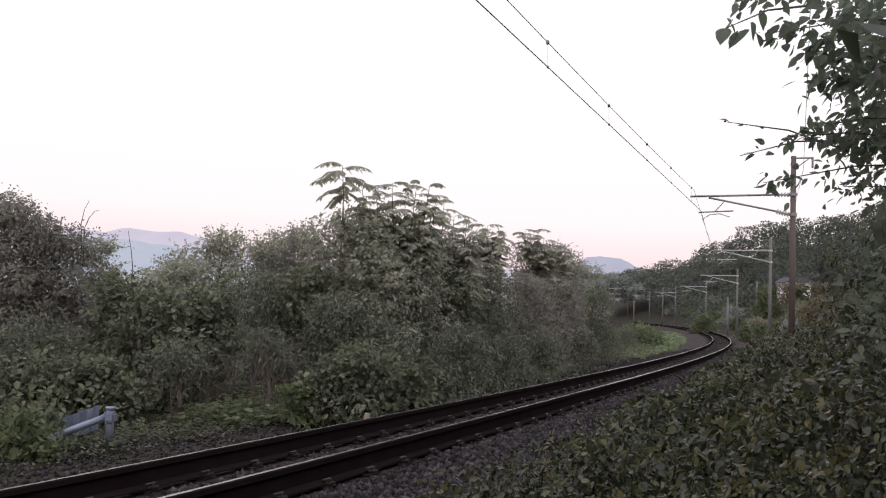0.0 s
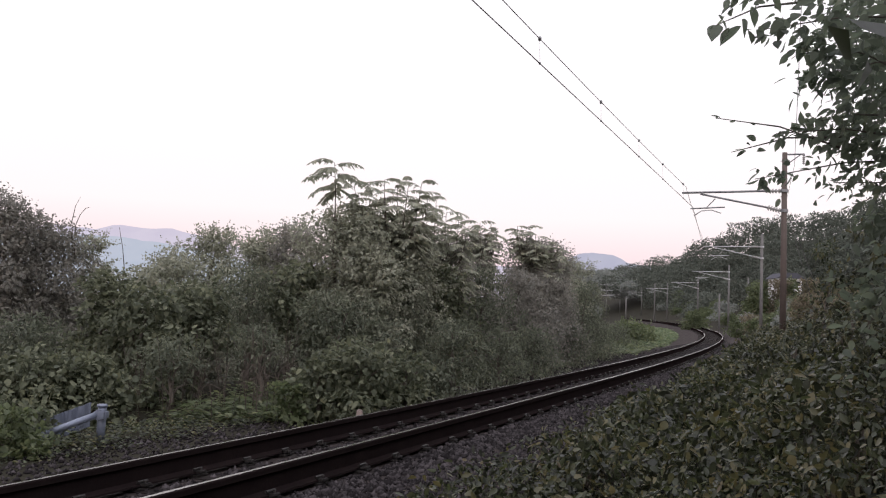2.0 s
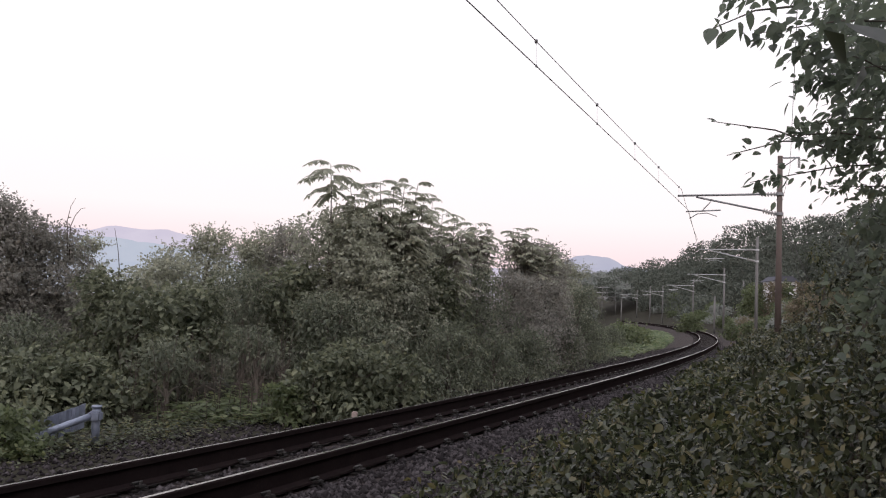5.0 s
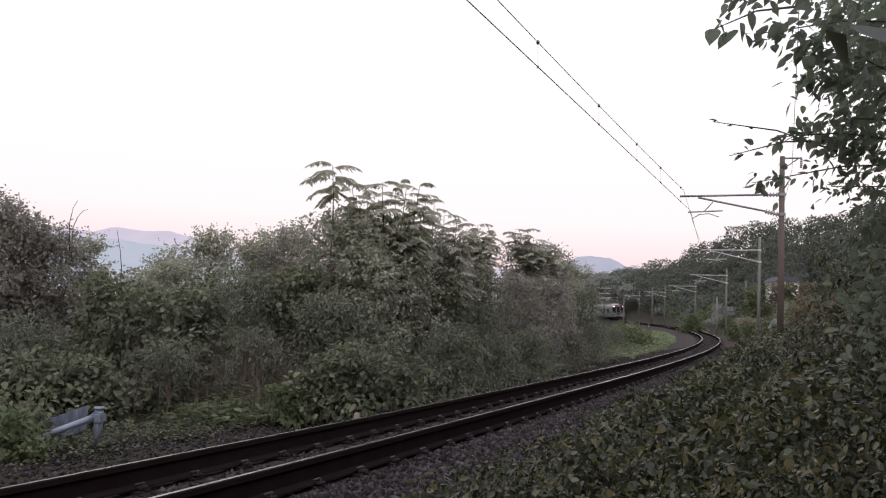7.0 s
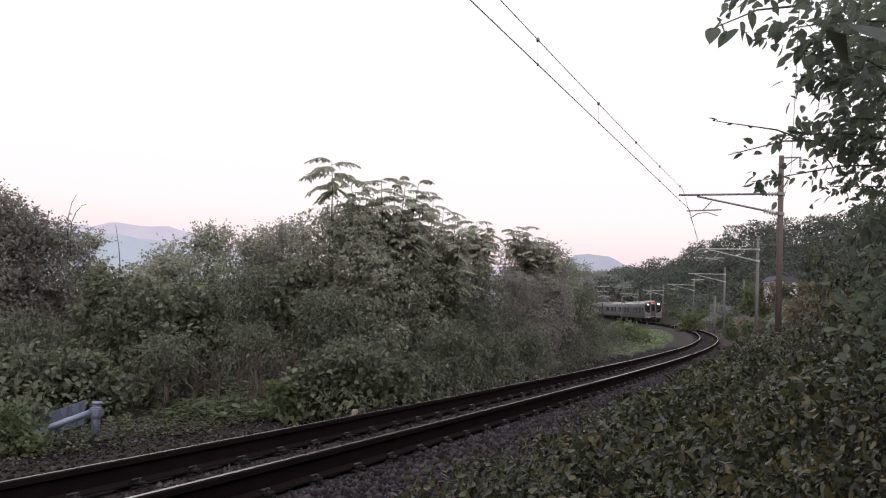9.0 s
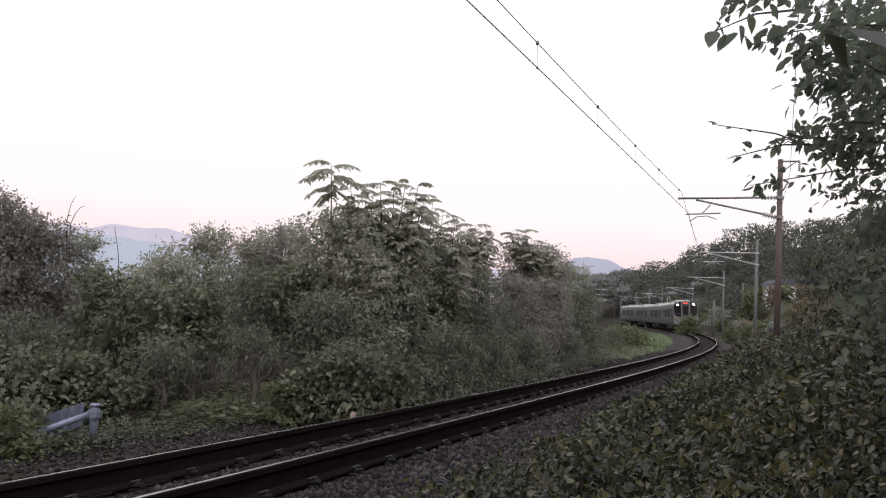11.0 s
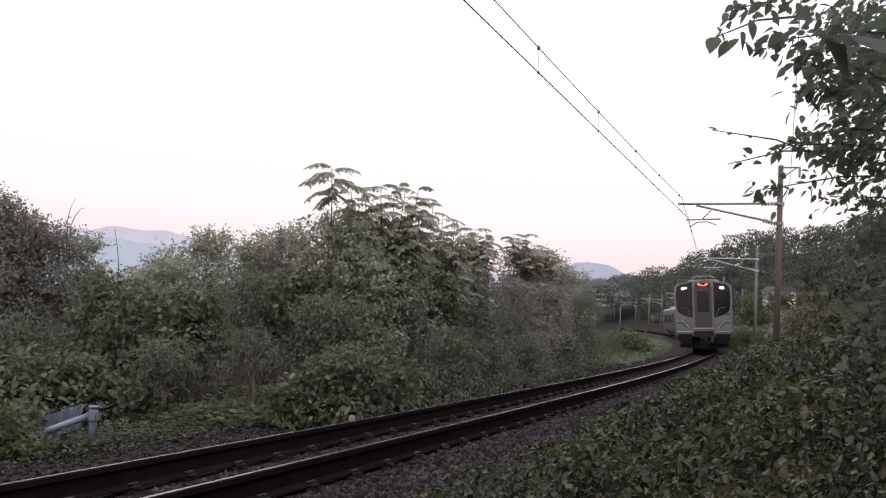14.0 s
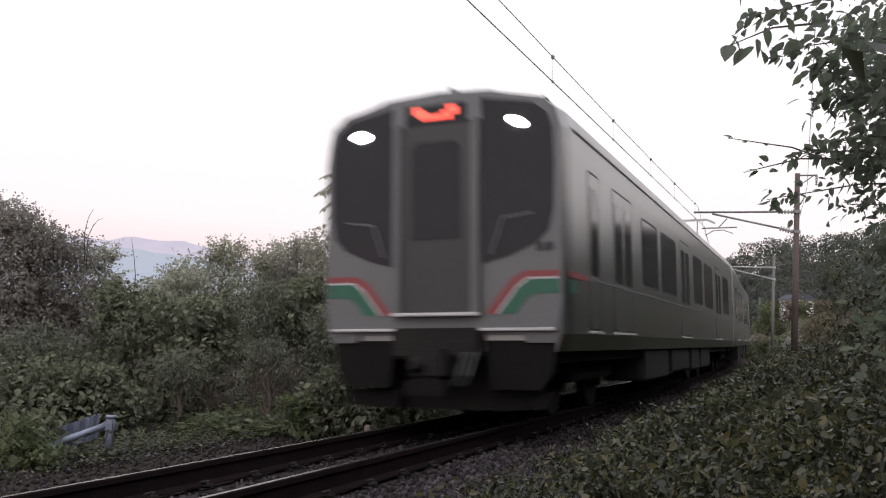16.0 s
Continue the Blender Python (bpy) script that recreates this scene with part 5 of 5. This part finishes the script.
def car_common(car, doors, windows):
    for sd in (-1, 1):
        for y0, y1 in doors:
            bm = bmesh.new()
            side_panel(bm, sd, y0, y1, 1.12, 2.98, 0.004, 0.03, 0.08)
            door = part("door", bm, M_STEELBODY, car)
            bm = bmesh.new()
            side_panel(bm, sd, y0 - 0.03, y1 + 0.03, 1.10, 3.01, 0.001, 0.02, 0.09)
            part("door_seal", bm, M_BLACK, car, "black rubber door surround")
            w = (y1 - y0) / 2
            for a in ((y0, y0 + w), (y0 + w, y1)) if w > 0.4 else ((y0, y1),):
                bm = bmesh.new()
                side_panel(bm, sd, a[0] + 0.09, a[1] - 0.07, 1.75, 2.82, 0.008, 0.02, 0.07)
                part("door_window", bm, M_GLASS, car)
            bm = bmesh.new()
            box(bm, sd * (HALF + 0.012), (y0 + y1) / 2, 1.075, 0.05, y1 - y0, 0.03, 0.006)
            part("door_step", bm, M_PALE, car, "bright metal door sill")
        for y0, y1 in windows:
            bm = bmesh.new()
            side_panel(bm, sd, y0, y1, 1.86, 2.86, 0.006, 0.02, 0.09)
            part("window", bm, M_GLASS, car)
            bm = bmesh.new()
            side_panel(bm, sd, y0 - 0.04, y1 + 0.04, 1.82, 2.90, 0.002, 0.02, 0.1)
            part("window_frame", bm, M_BLACK, car)
        bm = bmesh.new()
        box(bm, sd * (HALF + 0.003), CAR / 2 + 0.2, 1.70, 0.012, CAR - 1.2, 0.025)
        part("waist_strip", bm, M_POST, car, "thin grey strip under the windows")
        # gutter drawn pale: it carries the roof shoulder's reflection of the sky
        bm = bmesh.new()
        box(bm, sd * (HALF - 0.015), CAR / 2 + 0.1, 3.36, 0.05, CAR - 0.6, 0.04, 0.01)
        part("gutter_glint", bm, M_PALE, car, "rain gutter coloured pale as the sky glint on the roof edge")
        bm = bmesh.new()
        for y0, y1, z0 in ((5.2, 7.6, 0.35), (8.0, 10.4, 0.42), (10.8, 12.2, 0.38), (12.5, 14.3, 0.4)):
            box(bm, sd * 1.0, (y0 + y1) / 2, (z0 + 0.86) / 2, 0.7, y1 - y0, 0.86 - z0, 0.03)
        part("equipment_box", bm, M_UNDER, car)
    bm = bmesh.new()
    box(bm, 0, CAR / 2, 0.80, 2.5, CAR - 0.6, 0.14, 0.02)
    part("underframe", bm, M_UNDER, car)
    bogie(car, 3.4)
    bogie(car, 16.6)
    bm = bmesh.new()
    box(bm, 0, 11.5, 3.84, 1.9, 3.6, 0.28, 0.08)
    for i in range(9):
        box(bm, 0, 10.0 + i * 0.38, 3.99, 1.5, 0.05, 0.04)
    part("air_conditioner", bm, M_ROOF, car, "grey roof-mounted air conditioner")
    bm = bmesh.new()
    box(bm, 0, CAR + 0.22, 2.1, 1.0, 0.5, 2.1, 0.05)
    part("gangway_bellows", bm, M_BLACK, car, "black folded gangway bellows")


def lead_car():
    car = empty("train_lead_car")
    shell_part("body", 0, CAR, [(0.02, 0.965, 0.03), (0.10, 0.985, 0.01), (0.30, 1.0, 0.0), (CAR - 0.1, 1.0, 0.0), (CAR, 0.985, 0.0)], M_STEELBODY, car, "brushed stainless steel body")
    bm = bmesh.new()
    arc = [(x * 0.9, z + 0.006) for x, z in ring() if z > 3.6]
    rv0 = [bm.verts.new((x, 0.6, z)) for x, z in arc]
    rv1 = [bm.verts.new((x, CAR - 0.2, z)) for x, z in arc]
    for i in range(len(arc) - 1):
        bm.faces.new((rv0[i], rv0[i + 1], rv1[i + 1], rv1[i]))
    part("roof", bm, M_ROOF, car, "matt grey roof")
    # cab front
    bm = bmesh.new()
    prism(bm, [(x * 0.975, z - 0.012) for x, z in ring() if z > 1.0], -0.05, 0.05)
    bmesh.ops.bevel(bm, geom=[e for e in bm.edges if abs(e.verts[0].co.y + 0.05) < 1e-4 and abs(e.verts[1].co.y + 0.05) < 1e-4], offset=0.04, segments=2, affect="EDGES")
    face = part("cab_front", bm, M_MASK, car, "silver-white cab front darkened to grey")
    for sd in (-1, 1):
        pane = [(0.55, 3.70), (0.55, 1.82), (0.85, 1.90), (1.18, 2.04), (1.31, 2.17), (1.36, 2.40), (1.375, 2.9), (1.365, 3.28), (1.31, 3.46), (1.14, 3.59)]
        pane = [(x * sd, z) for x, z in pane]
        bm = bmesh.new()
        prism(bm, pane, -0.062, -0.03)
        part("windscreen", bm, M_GLASS, car, "dark wrap-around windscreen")
        bm = bmesh.new()
        prism(bm, [(sd * (0.97 + 0.12 * math.cos(a)), 3.385 + 0.046 * math.sin(a) - 0.022 * math.cos(a)) for a in [math.pi * k / 8 for k in range(16)]], -0.075, -0.05)
        part("headlamp", bm, M_LIGHT, car, "bright white headlamp behind the glass")
        bm = bmesh.new()
        prism(bm, [(sd * x, z) for x, z in ((1.415, 1.73), (1.03, 1.73), (0.88, 1.65), (0.58, 1.28), (0.68, 1.26), (0.93, 1.57), (1.06, 1.66), (1.415, 1.66))], -0.058, -0.04)
        part("red_stripe", bm, M_RED, car, "red stripe")
        bm = bmesh.new()
        prism(bm, [(sd * x, z) for x, z in ((1.415, 1.635), (1.08, 1.635), (0.95, 1.545), (0.74, 1.27), (0.92, 1.27), (1.06, 1.43), (1.13, 1.48), (1.415, 1.48))], -0.058, -0.04)
        part("green_stripe", bm, M_GREEN, car, "green stripe")
        bm = bmesh.new()
        prism(bm, [(sd * x, z) for x, z in ((1.415, 1.657), (1.065, 1.657), (0.94, 1.568), (0.70, 1.265), (0.725, 1.265), (0.955, 1.55), (1.075, 1.639), (1.415, 1.639))], -0.059, -0.04)
        part("white_stripe", bm, M_PALE, car, "thin white line between the stripes")
        bm = bmesh.new()
        box(bm, sd * 1.16, 0.30, 3.68, 0.14, 0.22, 0.07, 0.015)
        part("roof_aerial", bm, M_UNDER, car, "dark aerial box on the roof shoulder")
        bm = bmesh.new()
        prism(bm, [(sd * x, z) for x, z in ((1.40, 1.07), (0.98, 1.07), (1.04, 0.955), (1.36, 0.955))], -0.03, 0.06)
        part("corner_valance", bm, M_POST, car, "grey corner panel below the pale strip")
        bm = bmesh.new()
        tube_path(bm, [(sd * 0.66, -0.085, 1.93), (sd * 0.80, -0.085, 2.32), (sd * 1.15, -0.085, 2.36)], 0.010, 0.007, 6)
        part("wiper", bm, M_TUBE, car, "windscreen wiper")
        bm = bmesh.new()
        box(bm, sd * 0.93, -0.06, 1.10, 0.86, 0.06, 0.035, 0.01)
        part("sill_strip", bm, M_PALE, car, "pale strip along the lower edge")
        bm = bmesh.new()
        box(bm, sd * (HALF + 0.004), 0.55, 1.695, 0.012, 0.75, 0.07)
        part("red_stripe", bm, M_RED, car, "red stripe")
        bm = bmesh.new()
        box(bm, sd * (HALF + 0.004), 0.28, 1.56, 0.012, 0.24, 0.14)
        part("green_stripe", bm, M_GREEN, car, "green stripe")
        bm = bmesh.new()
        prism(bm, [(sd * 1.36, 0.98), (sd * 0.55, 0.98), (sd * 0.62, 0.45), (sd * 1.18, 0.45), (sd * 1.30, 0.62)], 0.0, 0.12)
        part("skirt", bm, M_SKIRT, car, "near-black front skirt")
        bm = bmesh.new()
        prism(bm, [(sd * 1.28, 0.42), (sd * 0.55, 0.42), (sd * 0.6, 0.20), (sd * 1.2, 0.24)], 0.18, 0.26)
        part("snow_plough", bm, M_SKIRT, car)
    bm = bmesh.new()
    for x0, w in ((1.17, 0.07), (1.26, 0.10)):
        prism(bm, [(x0, 1.93), (x0 + w, 1.95), (x0 + w, 2.04), (x0, 2.02)], -0.058, -0.045)
    part("emblem", bm, M_BLACK, car, "two small dark emblem strokes")
    bm = bmesh.new()
    prism(bm, [(-0.53, 1.25), (0.53, 1.25), (0.53, 3.44), (-0.53, 3.44)], -0.09, -0.02)
    gang = part("gangway_door", bm, M_GREYDOOR, car, "grey gangway door in the middle of the front")
    for x in (-0.48, 0.48):
        bm = bmesh.new()
        box(bm, x, -0.105, 2.35, 0.10, 0.06, 2.2, 0.015)
        part("door_post", bm, M_POST, gang)
    bm = bmesh.new()
    prism(bm, [(-0.30, 2.12), (0.30, 2.12), (0.30, 3.16), (0.24, 3.24), (-0.24, 3.24), (-0.30, 3.16)], -0.10, -0.085)
    part("door_window", bm, M_GLASS, gang)
    bm = bmesh.new()
    box(bm, 0, -0.115, 1.27, 1.06, 0.10, 0.04, 0.01)
    part("foot_plate", bm, M_PALE, gang, "pale foot plate")
    bm = bmesh.new()
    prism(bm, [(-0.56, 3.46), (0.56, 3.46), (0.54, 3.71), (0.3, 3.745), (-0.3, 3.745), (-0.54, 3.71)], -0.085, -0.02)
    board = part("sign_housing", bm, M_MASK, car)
    bm = bmesh.new()
    prism(bm, [(-0.38, 3.45), (0.38, 3.45), (0.38, 3.675), (-0.38, 3.675)], -0.092, -0.06)
    part("sign_glass", bm, M_GLASS, board)
    for bx, bz, bw, bh in ((-0.21, 3.60, 0.13, 0.09), (0.21, 3.60, 0.13, 0.09), (0.0, 3.53, 0.40, 0.055), (-0.13, 3.55, 0.10, 0.08), (0.13, 3.55, 0.10, 0.08)):
        bm = bmesh.new()
        box(bm, bx, -0.096, bz, bw, 0.012, bh)
        part("sign_bar", bm, M_SIGN, board, "glowing red bar of the destination sign")
    bm = bmesh.new()
    box(bm, 0.12, 0.22, 3.86, 0.14, 0.2, 0.07, 0.02)
    tube(bm, (0.12, 0.16, 3.87), (0.12, 0.08, 3.875), 0.02, 0.035, 10)
    part("roof_horn", bm, M_TUBE, car)
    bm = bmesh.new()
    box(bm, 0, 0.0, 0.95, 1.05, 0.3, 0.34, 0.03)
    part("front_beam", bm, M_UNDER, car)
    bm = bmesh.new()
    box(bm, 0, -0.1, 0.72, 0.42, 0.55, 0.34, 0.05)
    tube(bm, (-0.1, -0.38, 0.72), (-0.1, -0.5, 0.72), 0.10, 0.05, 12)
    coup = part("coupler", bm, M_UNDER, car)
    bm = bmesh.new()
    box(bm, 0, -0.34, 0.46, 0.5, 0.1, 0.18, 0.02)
    part("connector_box", bm, M_SKIRT, coup, "near-black connector box")
    # dark plate added to close the see-through gap below the beam
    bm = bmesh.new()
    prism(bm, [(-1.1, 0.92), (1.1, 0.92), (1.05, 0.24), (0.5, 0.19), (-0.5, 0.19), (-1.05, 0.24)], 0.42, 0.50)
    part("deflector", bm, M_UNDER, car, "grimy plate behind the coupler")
    bm = bmesh.new()
    for i in range(3):
        x = 0.36 + 0.08 * i
        tube_path(bm, [(x, -0.15, 0.85), (x - 0.03, -0.3, 0.6), (x - 0.1, -0.28, 0.5)], 0.02, 0.02)
    part("air_hoses", bm, M_BLACK, car)
    car_common(car, [(1.05, 1.6), (2.4, 3.7), (8.6, 9.9), (15.0, 16.3)], [(4.5, 5.9), (6.3, 8.0), (10.6, 12.1), (12.6, 14.3), (17.0, 18.6)])
    bm = bmesh.new()
    box(bm, 0, 5.0, 3.86, 1.8, 3.2, 0.30, 0.08)
    for i in range(6):
        box(bm, 0, 3.8 + i * 0.45, 4.02, 1.4, 0.06, 0.05)
    part("equipment_cover", bm, M_ROOF, car, "grey roof equipment cover")
    return tagged(car, "stainless steel commuter train car with lit headlamps and red-green stripes", "train car", "train cars")


def trail_car(with_pantograph):
    car = empty("train_trailing_car")
    shell_part("body", 0, CAR, [(0.0, 0.985, 0.0), (0.1, 1.0, 0.0), (CAR - 0.1, 1.0, 0.0), (CAR, 0.985, 0.0)], M_STEELBODY, car, "brushed stainless steel body")
    car_common(car, [(3.7, 5.0), (10.1, 11.4), (16.3, 17.6)], [(1.4, 3.0), (5.7, 7.4), (7.9, 9.4), (12.1, 13.7), (14.1, 15.6)])
    if with_pantograph:
        pantograph(car, 3.0)
    return tagged(car, "stainless steel trailing train car with dark windows", "train car", "train cars")


LEAD = lead_car()
TRAILING = [trail_car(True), trail_car(False), trail_car(True)]
build_sleepers()


def car_pose(s):
    """The car on its two bogies, front at s."""
    a, b = on_track(s + 3.4), on_track(s + 16.6)
    y = (b - a).normalized()
    h = float(np.interp(s + 10, TS, TH))
    x = Vector((math.cos(h) * math.cos(CANT), math.sin(h) * math.cos(CANT), math.sin(CANT)))
    x = (x - y * x.dot(y)).normalized()
    z = x.cross(y)
    o = a - y * 3.4
    return Matrix(((x.x, y.x, z.x, o.x), (x.y, y.y, z.y, o.y), (x.z, y.z, z.z, o.z), (0, 0, 0, 1)))


def front_at(t):
    """Metres along the line of the train's front: it brakes gently into the curve."""
    d = min(16 - t, 9.0)
    return -0.326 + 18.997 * d + 0.2204 * d * d + 0.01693 * d ** 3 + 27.08 * max(0.0, 7.0 - t)


def motions():
    times = [i * 0.5 for i in range(33)]
    walk(LEAD, [(t, car_pose(front_at(t))) for t in times])
    for i, car in enumerate(TRAILING):
        walk(car, [(t, car_pose(front_at(t) + 20.35 * (i + 1))) for t in times])


motions()
